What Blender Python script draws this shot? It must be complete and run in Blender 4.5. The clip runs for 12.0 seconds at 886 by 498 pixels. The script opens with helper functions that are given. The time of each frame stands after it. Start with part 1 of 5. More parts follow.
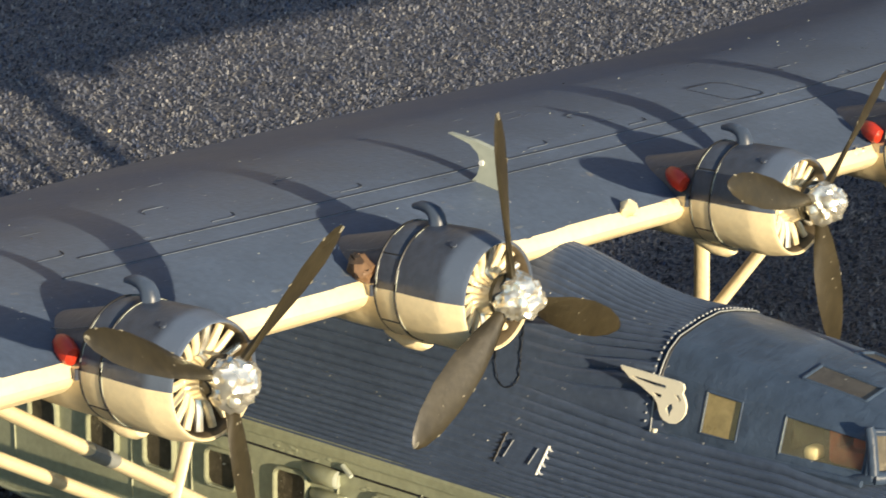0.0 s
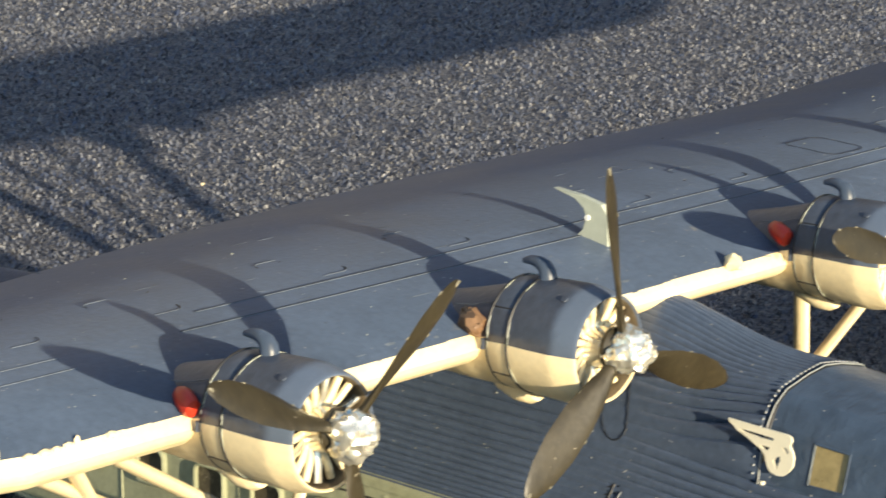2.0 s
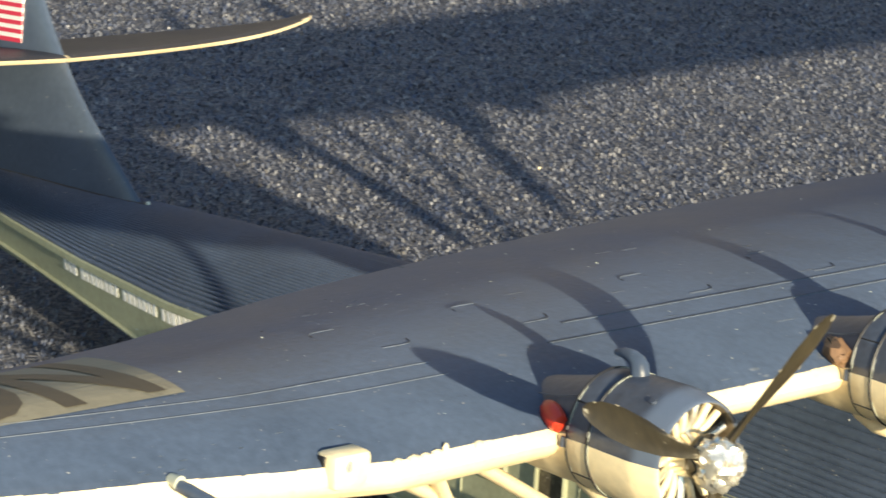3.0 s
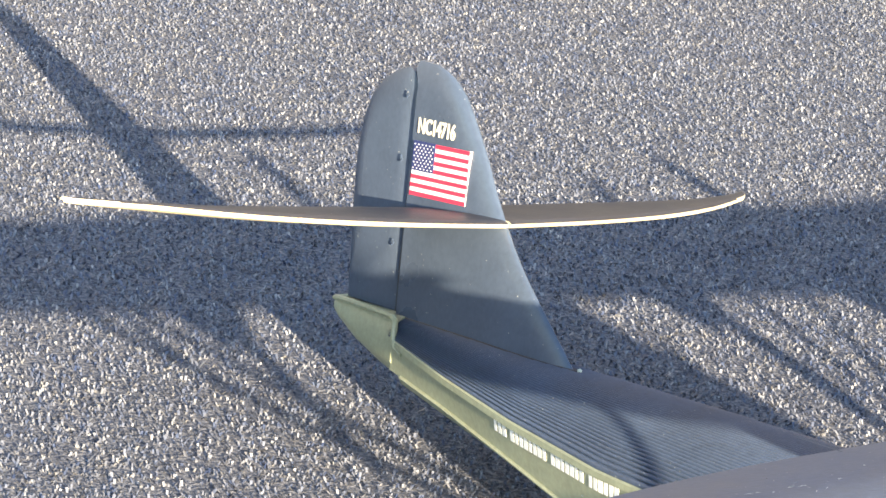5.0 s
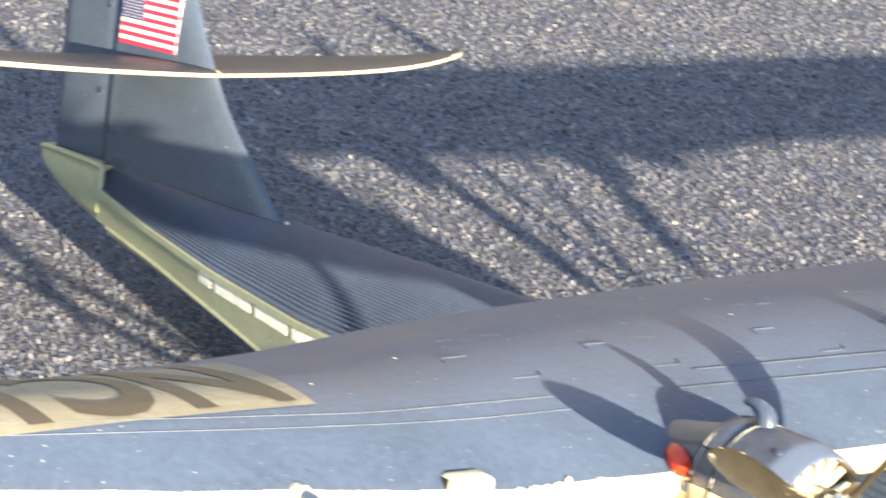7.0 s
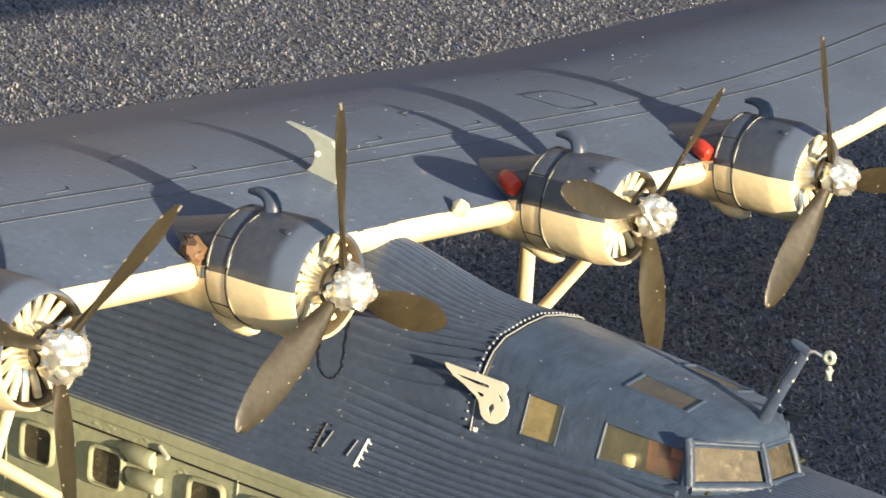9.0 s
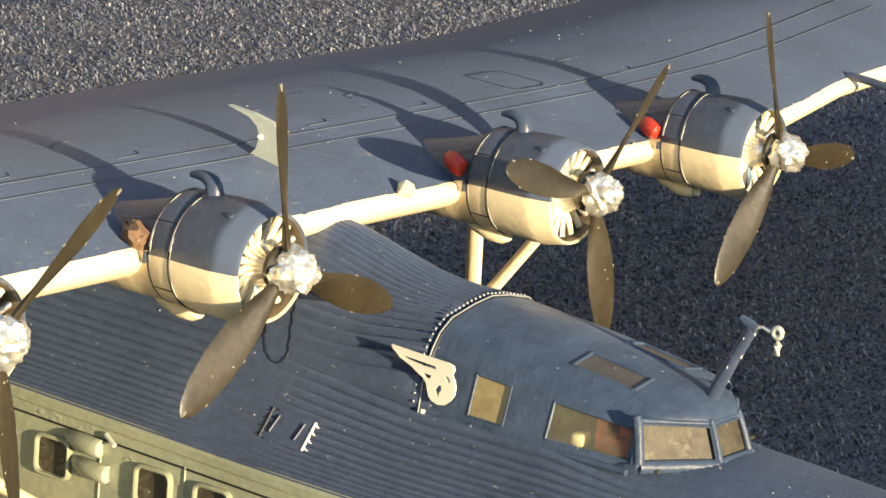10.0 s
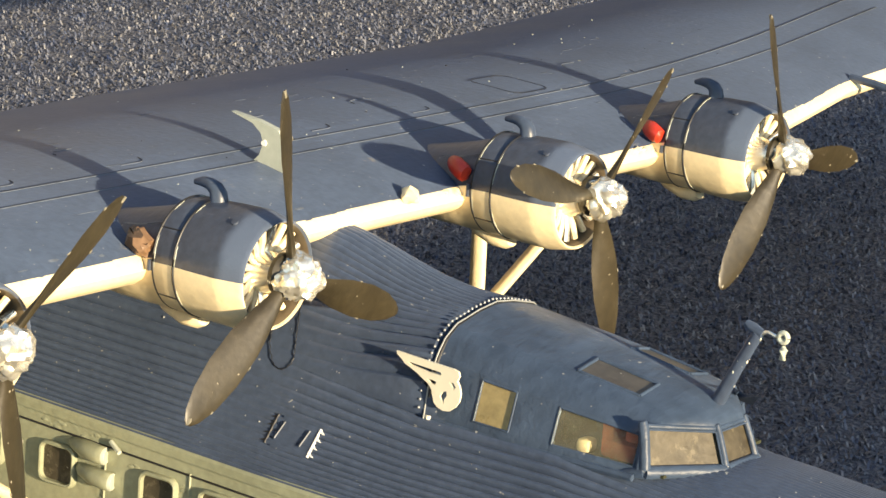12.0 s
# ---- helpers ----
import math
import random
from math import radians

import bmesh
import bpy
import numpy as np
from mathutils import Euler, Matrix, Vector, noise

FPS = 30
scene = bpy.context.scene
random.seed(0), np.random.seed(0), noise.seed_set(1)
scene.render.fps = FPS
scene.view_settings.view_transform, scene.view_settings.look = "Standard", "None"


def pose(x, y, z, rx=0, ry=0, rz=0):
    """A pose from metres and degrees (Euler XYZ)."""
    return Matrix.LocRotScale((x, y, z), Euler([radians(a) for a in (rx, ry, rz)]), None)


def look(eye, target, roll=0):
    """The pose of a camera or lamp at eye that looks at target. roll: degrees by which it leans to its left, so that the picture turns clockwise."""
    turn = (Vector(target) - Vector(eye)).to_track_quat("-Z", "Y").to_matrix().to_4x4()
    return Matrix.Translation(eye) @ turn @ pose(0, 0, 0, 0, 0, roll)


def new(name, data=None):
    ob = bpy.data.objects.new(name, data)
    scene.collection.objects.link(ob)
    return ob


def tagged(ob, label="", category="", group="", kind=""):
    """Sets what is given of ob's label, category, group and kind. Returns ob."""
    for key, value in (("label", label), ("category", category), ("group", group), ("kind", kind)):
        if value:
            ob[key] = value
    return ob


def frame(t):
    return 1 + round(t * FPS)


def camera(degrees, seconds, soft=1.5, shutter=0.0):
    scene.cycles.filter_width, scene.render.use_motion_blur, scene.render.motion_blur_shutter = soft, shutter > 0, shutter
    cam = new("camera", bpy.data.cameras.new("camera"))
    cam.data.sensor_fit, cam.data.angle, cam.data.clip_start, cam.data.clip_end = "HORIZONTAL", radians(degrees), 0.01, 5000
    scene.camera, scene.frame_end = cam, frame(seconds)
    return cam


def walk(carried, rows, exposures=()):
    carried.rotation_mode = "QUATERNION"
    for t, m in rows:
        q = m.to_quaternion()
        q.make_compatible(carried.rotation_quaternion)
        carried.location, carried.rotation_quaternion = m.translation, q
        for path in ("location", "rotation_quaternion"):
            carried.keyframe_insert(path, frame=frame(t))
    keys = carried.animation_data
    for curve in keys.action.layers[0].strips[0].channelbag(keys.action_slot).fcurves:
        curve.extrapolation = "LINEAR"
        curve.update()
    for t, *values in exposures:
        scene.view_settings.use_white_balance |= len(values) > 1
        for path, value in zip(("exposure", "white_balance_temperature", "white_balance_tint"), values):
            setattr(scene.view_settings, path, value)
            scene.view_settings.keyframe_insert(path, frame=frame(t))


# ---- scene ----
cam = camera(15.6174, 12.0, soft=1.5, shutter=0.3)

# a 1:72 airplane: drawn in metres of the full-size machine, shrunk by K
K = 1 / 72
# it rests on its keel, nose a little up and leaning slightly
UP = Vector((math.sin(radians(4.81)), math.sin(radians(-2.55)), 1)).normalized()
SEAT = Matrix.Translation((0, 0, -1.26 * K)) @ UP.rotation_difference(Vector((0, 0, 1))).to_matrix().to_4x4()


def shot(x, y, z, rx, ry, rz):
    """Camera pose given in the airplane's own axes."""
    return SEAT @ pose(x * K, y * K, z * K, rx, ry, rz)


ROWS = [
    (0, 17.2445, -24.4851, 13.6343, 76.3608, -1.2781, 39.5950),
    (0.5, 17.3014, -24.5232, 13.6892, 76.9645, -1.1657, 38.5555),
    (1, 17.3112, -24.6960, 13.7503, 77.3889, -1.0182, 38.4952),
    (1.5, 17.2437, -24.8847, 13.7912, 77.6442, -0.9845, 39.3551),
    (2, 17.1218, -25.0259, 13.7302, 77.2460, -1.0816, 40.6904),
    (2.5, 16.9349, -25.3757, 13.8337, 76.9049, -0.9575, 43.1719),
    (3, 16.4158, -25.5160, 14.2126, 76.1958, -4.0613, 46.4832),
    (3.5, 16.4369, -25.8348, 14.3967, 76.7987, -4.3568, 49.6682),
    (3.7, 16.4187, -25.9744, 14.4910, 77.2214, -4.6275, 50.8258),
    (5.3, 16.5200, -26.4560, 14.3522, 78.5067, -6.0866, 54.0195),
    (5.5, 16.5041, -26.4476, 14.3341, 78.3114, -6.2758, 53.8885),
    (6, 16.4369, -26.3385, 14.2593, 77.6845, -6.7414, 53.1589),
    (6.5, 16.4091, -26.0783, 14.1432, 77.1122, -7.3863, 52.0877),
    (7, 16.4856, -25.7617, 14.0478, 76.8002, -8.1409, 49.7057),
    (7.5, 16.7143, -25.6965, 14.0022, 76.7799, -6.4948, 44.0870),
    (7.7, 16.7416, -25.5804, 13.9162, 76.6961, -6.4949, 42.1164),
    (9.3, 17.1250, -24.6330, 13.4030, 76.6751, -5.3600, 36.6043),
    (9.5, 17.0984, -24.5669, 13.3575, 76.6713, -5.2197, 36.3808),
    (10, 17.1172, -24.5134, 13.3683, 76.5813, -4.8791, 36.1069),
    (10.5, 17.0682, -24.5080, 13.3686, 76.6675, -4.6330, 35.9940),
    (11, 17.0296, -24.4823, 13.3726, 76.6480, -4.6943, 36.0424),
    (11.5, 17.0251, -24.4940, 13.4095, 76.5800, -4.7086, 36.0029),
    (12, 17.0430, -24.5052, 13.4061, 76.5897, -4.6357, 36.0312),
]
walk(cam, [(t, shot(*v)) for t, *v in ROWS],
     exposures=[(0.0, 0.89, 6600, 8), (1.0, 1.02, 6350, 7), (2.4, 1.16, 6450, 6), (3.2, 1.33, 6300, 5), (3.7, 1.80, 6150, 6), (5.3, 2.40, 6400, 10), (6.6, 2.41, 6450, 10), (7.0, 2.34, 6450, 10), (7.5, 2.0, 6650, 10), (8.6, 1.48, 6750, 11), (9.3, 1.32, 6850, 10), (12.0, 1.32, 6850, 10)])

# ---------------------------------------------------------------- light
world = bpy.data.worlds.new("sky")
scene.world = world
world.use_nodes = True
wn = world.node_tree.nodes
sky = wn.new("ShaderNodeTexSky")
sky.sky_type = "NISHITA"
sky.sun_disc = False
SUN_EL, SUN_AZ = 6.8, 14.7      # height over the wing; degrees off the nose, to starboard
sun_from = SEAT.to_3x3() @ Vector((math.cos(radians(SUN_EL)) * math.cos(radians(SUN_AZ)),
                                   -math.cos(radians(SUN_EL)) * math.sin(radians(SUN_AZ)), math.sin(radians(SUN_EL))))
sky.sun_elevation = math.asin(sun_from.z)
sky.sun_rotation = math.atan2(sun_from.x, sun_from.y)
sky.air_density, sky.dust_density, sky.ozone_density = 1.0, 0.6, 1.6
world.node_tree.links.new(sky.outputs[0], wn["Background"].inputs[0])
wn["Background"].inputs[1].default_value = 0.15
sun = new("sun", bpy.data.lights.new("sun", "SUN"))
sun.data.energy = 5.0
sun.data.angle = radians(0.55)
sun.data.color = (1.0, 0.83, 0.58)
sun.matrix_world = look(sun_from * 3, (0, 0, 0))


# ---------------------------------------------------------------- materials
def mat(name, color, rough=0.5, metal=0.0, vary=0.12, grain=60.0, bump=0.1, fine=900.0, dirt=None, dirt_at=0.62, spec=0.5, specks=None, brush=0.0, matte=0.0):
    """Painted or bare surface: two scales of colour change, fine relief, optional stains."""
    m = bpy.data.materials.new(name)
    m.use_nodes = True
    nt = m.node_tree
    b = nt.nodes["Principled BSDF"]
    co = nt.nodes.new("ShaderNodeTexCoord")
    n1 = nt.nodes.new("ShaderNodeTexNoise")
    n1.inputs["Scale"].default_value = grain
    n1.inputs["Detail"].default_value = 5
    n2 = nt.nodes.new("ShaderNodeTexNoise")
    n2.inputs["Scale"].default_value = fine
    n2.inputs["Detail"].default_value = 3
    for n in (n1, n2):
        nt.links.new(co.outputs["Object"], n.inputs["Vector"])
    mix = nt.nodes.new("ShaderNodeMix")
    mix.data_type = "RGBA"
    mix.inputs[6].default_value = (*[c * (1 - vary) for c in color], 1)
    mix.inputs[7].default_value = (*[min(1, c * (1 + vary)) for c in color], 1)
    add = nt.nodes.new("ShaderNodeMath")
    add.operation = "MULTIPLY_ADD"
    add.inputs[1].default_value = 0.5
    nt.links.new(n2.outputs["Fac"], add.inputs[0])
    half = nt.nodes.new("ShaderNodeMath")
    half.operation = "MULTIPLY"
    half.inputs[1].default_value = 0.5
    nt.links.new(n1.outputs["Fac"], half.inputs[0])
    nt.links.new(half.outputs[0], add.inputs[2])
    ramp = nt.nodes.new("ShaderNodeMapRange")
    ramp.inputs[1].default_value, ramp.inputs[2].default_value = 0.3, 0.7
    nt.links.new(add.outputs[0], ramp.inputs[0])
    nt.links.new(ramp.outputs[0], mix.inputs[0])
    out = mix.outputs[2]
    if dirt:
        n3 = nt.nodes.new("ShaderNodeTexNoise")
        n3.inputs["Scale"].default_value = grain * 2.2
        n3.inputs["Detail"].default_value = 8
        n3.inputs["Roughness"].default_value = 0.7
        nt.links.new(co.outputs["Object"], n3.inputs["Vector"])
        r3 = nt.nodes.new("ShaderNodeMapRange")
        r3.inputs[1].default_value, r3.inputs[2].default_value = dirt_at, dirt_at + 0.06
        nt.links.new(n3.outputs["Fac"], r3.inputs[0])
        m3 = nt.nodes.new("ShaderNodeMix")
        m3.data_type = "RGBA"
        m3.inputs[7].default_value = (*dirt, 1)
        nt.links.new(r3.outputs[0], m3.inputs[0])
        nt.links.new(out, m3.inputs[6])
        out = m3.outputs[2]
    if specks:
        n4 = nt.nodes.new("ShaderNodeTexNoise")
        n4.inputs["Scale"].default_value = 1300
        n4.inputs["Detail"].default_value = 1
        nt.links.new(co.outputs["Object"], n4.inputs["Vector"])
        r4 = nt.nodes.new("ShaderNodeMapRange")
        r4.inputs[1].default_value, r4.inputs[2].default_value = 0.765, 0.785
        nt.links.new(n4.outputs["Fac"], r4.inputs[0])
        m4 = nt.nodes.new("ShaderNodeMix")
        m4.data_type = "RGBA"
        m4.inputs[7].default_value = (*specks, 1)
        nt.links.new(r4.outputs[0], m4.inputs[0])
        nt.links.new(out, m4.inputs[6])
        out = m4.outputs[2]
    nt.links.new(out, b.inputs["Base Color"])
    rr = nt.nodes.new("ShaderNodeMapRange")
    rr.inputs[3].default_value, rr.inputs[4].default_value = max(0.03, rough - 0.1), min(1, rough + 0.1)
    nt.links.new(n1.outputs["Fac"], rr.inputs[0])
    nt.links.new(rr.outputs[0], b.inputs["Roughness"])
    b.inputs["Metallic"].default_value = metal
    b.inputs["Specular IOR Level"].default_value = spec
    b.inputs["Diffuse Roughness"].default_value = matte
    if brush:
        # brush marks drawn out across the airplane
        mp = nt.nodes.new("ShaderNodeMapping")
        mp.inputs["Scale"].default_value = (1.0, 0.16, 1.0)
        nt.links.new(co.outputs["Object"], mp.inputs["Vector"])
        n5 = nt.nodes.new("ShaderNodeTexNoise")
        n5.inputs["Scale"].default_value, n5.inputs["Detail"].default_value = 1100, 4
        n5.inputs["Distortion"].default_value = 0.6
        nt.links.new(mp.outputs[0], n5.inputs["Vector"])
        b5 = nt.nodes.new("ShaderNodeBump")
        b5.inputs["Strength"].default_value, b5.inputs["Distance"].default_value = brush, 0.0003
        nt.links.new(n5.outputs["Fac"], b5.inputs["Height"])
    if bump:
        bp = nt.nodes.new("ShaderNodeBump")
        if brush:
            nt.links.new(b5.outputs[0], bp.inputs["Normal"])
        bp.inputs["Strength"].default_value = bump
        bp.inputs["Distance"].default_value = 0.0004
        nt.links.new(add.outputs[0], bp.inputs["Height"])
        nt.links.new(bp.outputs[0], b.inputs["Normal"])
    return m


BLUE = mat("blue_grey_paint", (0.046, 0.064, 0.102), 0.42, vary=0.26, bump=0.28, spec=0.42, brush=0.12, matte=1.0, dirt=(0.135, 0.13, 0.12), dirt_at=0.66, specks=(0.26, 0.26, 0.25))
COWL = mat("worn_dark_blue_paint", (0.046, 0.056, 0.080), 0.36, vary=0.3, bump=0.3, brush=0.15, matte=0.3, grain=90, dirt=(0.058, 0.056, 0.062), dirt_at=0.60, specks=(0.22, 0.22, 0.21))


def pale_front(m, color, x0, x1):
    """Lighter blue towards the front of a cowling, with an uneven soft border."""
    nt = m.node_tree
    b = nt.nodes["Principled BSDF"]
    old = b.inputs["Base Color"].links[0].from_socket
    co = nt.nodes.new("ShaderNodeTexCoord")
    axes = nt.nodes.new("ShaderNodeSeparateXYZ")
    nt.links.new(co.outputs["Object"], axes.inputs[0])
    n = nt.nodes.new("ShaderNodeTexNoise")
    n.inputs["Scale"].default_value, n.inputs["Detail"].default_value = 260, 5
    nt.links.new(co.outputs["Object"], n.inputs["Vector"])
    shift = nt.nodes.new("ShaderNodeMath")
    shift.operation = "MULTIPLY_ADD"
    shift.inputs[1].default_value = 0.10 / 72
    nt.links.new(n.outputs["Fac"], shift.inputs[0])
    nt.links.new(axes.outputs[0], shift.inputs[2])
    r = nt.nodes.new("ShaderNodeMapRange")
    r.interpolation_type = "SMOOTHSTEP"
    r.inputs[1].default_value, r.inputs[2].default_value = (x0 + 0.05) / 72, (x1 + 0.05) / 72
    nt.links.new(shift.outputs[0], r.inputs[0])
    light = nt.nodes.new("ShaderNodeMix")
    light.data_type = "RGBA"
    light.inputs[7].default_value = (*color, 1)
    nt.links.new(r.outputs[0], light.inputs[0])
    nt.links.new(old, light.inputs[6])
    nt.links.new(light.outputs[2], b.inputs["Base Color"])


pale_front(COWL, (0.088, 0.112, 0.160), -0.41, -0.30)
SLATE = mat("satin_slate_blue_paint", (0.053, 0.070, 0.102), 0.30, vary=0.2, bump=0.2, brush=0.08, matte=0.3, dirt=(0.085, 0.095, 0.105), dirt_at=0.68, specks=(0.25, 0.25, 0.24))
DECK = mat("dark_blue_grey_paint", (0.044, 0.061, 0.098), 0.42, vary=0.28, bump=0.28, spec=0.4, brush=0.12, matte=1.0, dirt=(0.085, 0.085, 0.085), dirt_at=0.66, specks=(0.26, 0.26, 0.25))
# tailplane paint darkened and browned: the dim room's reflection is in the colour
TAILTOP = mat("weathered_shade_brown_paint", (0.050, 0.047, 0.052), 0.5, vary=0.25, bump=0.25, spec=0.3, dirt=(0.075, 0.07, 0.07), dirt_at=0.66, specks=(0.2, 0.2, 0.2))
GREY = mat("dull_grey_paint", (0.24, 0.25, 0.24), 0.45, vary=0.2)
CREAM = mat("cream_paint", (0.80, 0.665, 0.41), 0.40, vary=0.12, bump=0.4, dirt=(0.60, 0.47, 0.27), dirt_at=0.63)
GREEN = mat("grey_green_paint", (0.275, 0.285, 0.19), 0.42, vary=0.2, bump=0.15, dirt=(0.42, 0.43, 0.30), dirt_at=0.66, brush=0.2)
OLIVE = mat("olive_brown_paint", (0.029, 0.0225, 0.0105), 0.44, vary=0.35, grain=160, bump=0.22, dirt=(0.045, 0.036, 0.020), dirt_at=0.60, specks=(0.24, 0.21, 0.15))
SILVER = mat("polished_silver_paint", (0.96, 0.89, 0.74), 0.27, metal=0.8, vary=0.08, bump=0.3)
SEAM = mat("worn_lit_seam_paint", (0.098, 0.113, 0.135), 0.45, vary=0.4)
TAN = mat("worn_tan_decal", (0.18, 0.165, 0.12), 0.5, vary=0.15, grain=90, bump=0.1, dirt=(0.13, 0.12, 0.09), dirt_at=0.6, brush=0.2, matte=0.6)
BLACK = mat("black_wash", (0.012, 0.012, 0.014), 0.5, vary=0.2)
WALL = mat("pale_plaster", (0.55, 0.53, 0.49), 0.8, vary=0.06, grain=12, fine=200, bump=0.2)
TIMBER = mat("dark_plaster", (0.105, 0.10, 0.10), 0.8, vary=0.25, grain=6, fine=60, bump=0.2)
RED = mat("red_paint", (0.48, 0.038, 0.018), 0.30, vary=0.15, bump=0.2)
RUST = mat("rusty_brown_paint", (0.20, 0.115, 0.060), 0.6, vary=0.35, grain=300, bump=0.6)
PALE = mat("pale_grey_green_paint", (0.42, 0.44, 0.36), 0.45, vary=0.12, bump=0.2)
IVORY = mat("ivory_decal", (0.74, 0.68, 0.52), 0.5, vary=0.05, bump=0.05)
BROWN = mat("brown_decal", (0.085, 0.067, 0.043), 0.5, vary=0.12, bump=0.05)
WHITE = mat("white_decal", (0.80, 0.78, 0.72), 0.5, vary=0.04, bump=0.05)
DRED = mat("red_decal", (0.60, 0.035, 0.075), 0.5, vary=0.06, bump=0.05)
DBLUE = mat("navy_decal", (0.03, 0.04, 0.13), 0.5, vary=0.1, bump=0.05)
DARKIN = mat("dark_brown_inside", (0.10, 0.075, 0.045), 0.6, vary=0.4, grain=160)

glass = bpy.data.materials.new("clear_plastic")
glass.use_nodes = True
gb = glass.node_tree.nodes["Principled BSDF"]
gb.inputs["Base Color"].default_value = (0.85, 0.80, 0.62, 1)
gb.inputs["Roughness"].default_value = 0.08
gb.inputs["Transmission Weight"].default_value = 1.0
gb.inputs["IOR"].default_value = 1.2

carpet = bpy.data.materials.new("flecked_blue_grey_carpet")
carpet.use_nodes = True
cn, cl = carpet.node_tree.nodes, carpet.node_tree.links
cb = cn["Principled BSDF"]
cco = cn.new("ShaderNodeTexCoord")
c1 = cn.new("ShaderNodeTexNoise")
c1.inputs["Scale"].default_value, c1.inputs["Detail"].default_value = 900, 4
c2 = cn.new("ShaderNodeTexNoise")
c2.inputs["Scale"].default_value, c2.inputs["Detail"].default_value = 14, 3
for n in (c1, c2):
    cl.new(cco.outputs["Object"], n.inputs["Vector"])
cr = cn.new("ShaderNodeValToRGB")
cr.color_ramp.elements[0].position, cr.color_ramp.elements[0].color = 0.36, (0.029, 0.037, 0.062, 1)
cr.color_ramp.elements[1].position, cr.color_ramp.elements[1].color = 0.66, (0.18, 0.176, 0.184, 1)
cl.new(c1.outputs["Fac"], cr.inputs[0])
cl.new(cr.outputs[0], cb.inputs["Base Color"])
cb.inputs["Roughness"].default_value = 0.9
cbp = cn.new("ShaderNodeBump")
cbp.inputs["Strength"].default_value, cbp.inputs["Distance"].default_value = 1.0, 0.0012
cl.new(c1.outputs["Fac"], cbp.inputs["Height"])
cl.new(cbp.outputs[0], cb.inputs["Normal"])

pile = bpy.data.materials.new("carpet_fibres")
pile.use_nodes = True
pn, pl = pile.node_tree.nodes, pile.node_tree.links
pb = pn["Principled BSDF"]
geo = pn.new("ShaderNodeNewGeometry")
pr = pn.new("ShaderNodeValToRGB")
pr.color_ramp.elements[0].position, pr.color_ramp.elements[0].color = 0.0, (0.022, 0.034, 0.078, 1)
pr.color_ramp.elements[1].position, pr.color_ramp.elements[1].color = 1.0, (0.32, 0.305, 0.30, 1)
for p, c in ((0.3, (0.057, 0.069, 0.107, 1)), (0.6, (0.127, 0.131, 0.152, 1)), (0.85, (0.22, 0.216, 0.213, 1))):
    e = pr.color_ramp.elements.new(p)
    e.color = c
pco = pn.new("ShaderNodeTexCoord")
clump = pn.new("ShaderNodeTexNoise")
clump.inputs["Scale"].default_value, clump.inputs["Detail"].default_value = 430, 2
patch = pn.new("ShaderNodeTexNoise")
patch.inputs["Scale"].default_value, patch.inputs["Detail"].default_value = 75, 2
for n in (clump, patch):
    pl.new(pco.outputs["Object"], n.inputs["Vector"])
spread = pn.new("ShaderNodeMapRange")
spread.inputs[1].default_value, spread.inputs[2].default_value = 0.30, 0.70
pl.new(clump.outputs["Fac"], spread.inputs[0])
blend = pn.new("ShaderNodeMix")
blend.inputs[0].default_value = 0.38
pl.new(spread.outputs[0], blend.inputs[2])
pl.new(geo.outputs["Random Per Island"], blend.inputs[3])
drift = pn.new("ShaderNodeMath")
drift.operation = "MULTIPLY_ADD"
drift.inputs[1].default_value, drift.inputs[2].default_value = 0.5, -0.25
pl.new(patch.outputs["Fac"], drift.inputs[0])
total = pn.new("ShaderNodeMath")
pl.new(blend.outputs[0], total.inputs[0])
pl.new(drift.outputs[0], total.inputs[1])
pl.new(total.outputs[0], pr.inputs[0])
pl.new(pr.outputs[0], pb.inputs["Base Color"])
pb.inputs["Roughness"].default_value = 0.45


# ---------------------------------------------------------------- mesh tools
def lin(a, b, n):
    return [a + (b - a) * i / (n - 1) for i in range(n)]


def table(x, rows):
    """Values at x, glided between rows of (x, value, ...)."""
    rows = sorted(rows)
    if x <= rows[0][0]:
        return rows[0][1:]
    for p, q in zip(rows, rows[1:]):
        if x <= q[0]:
            u = (x - p[0]) / (q[0] - p[0])
            return tuple(a + (b - a) * u for a, b in zip(p[1:], q[1:]))
    return rows[-1][1:]


def loft(rings, closed=True, caps=(True, True)):
    bm = bmesh.new()
    vs = [[bm.verts.new(p) for p in r] for r in rings]
    n = len(rings[0])
    for a, b in zip(vs, vs[1:]):
        for i in range(n if closed else n - 1):
            j = (i + 1) % n
            try:
                bm.faces.new((a[i], a[j], b[j], b[i]))
            except ValueError:
                pass
    if closed and caps[0]:
        bm.faces.new(vs[0])
    if closed and caps[1]:
        bm.faces.new(vs[-1])
    bmesh.ops.remove_doubles(bm, verts=bm.verts, dist=1e-5)
    bmesh.ops.recalc_face_normals(bm, faces=bm.faces)
    return bm


def box(x0, x1, y0, y1, z0, z1, bevel=0.0):
    bm = bmesh.new()
    bmesh.ops.create_cube(bm, size=1.0)
    for v in bm.verts:
        v.co = Vector(((x0 + x1) / 2 + v.co.x * (x1 - x0), (y0 + y1) / 2 + v.co.y * (y1 - y0), (z0 + z1) / 2 + v.co.z * (z1 - z0)))
    if bevel:
        bmesh.ops.bevel(bm, geom=bm.edges[:], offset=bevel, segments=2, affect="EDGES", profile=0.5)
    return bm


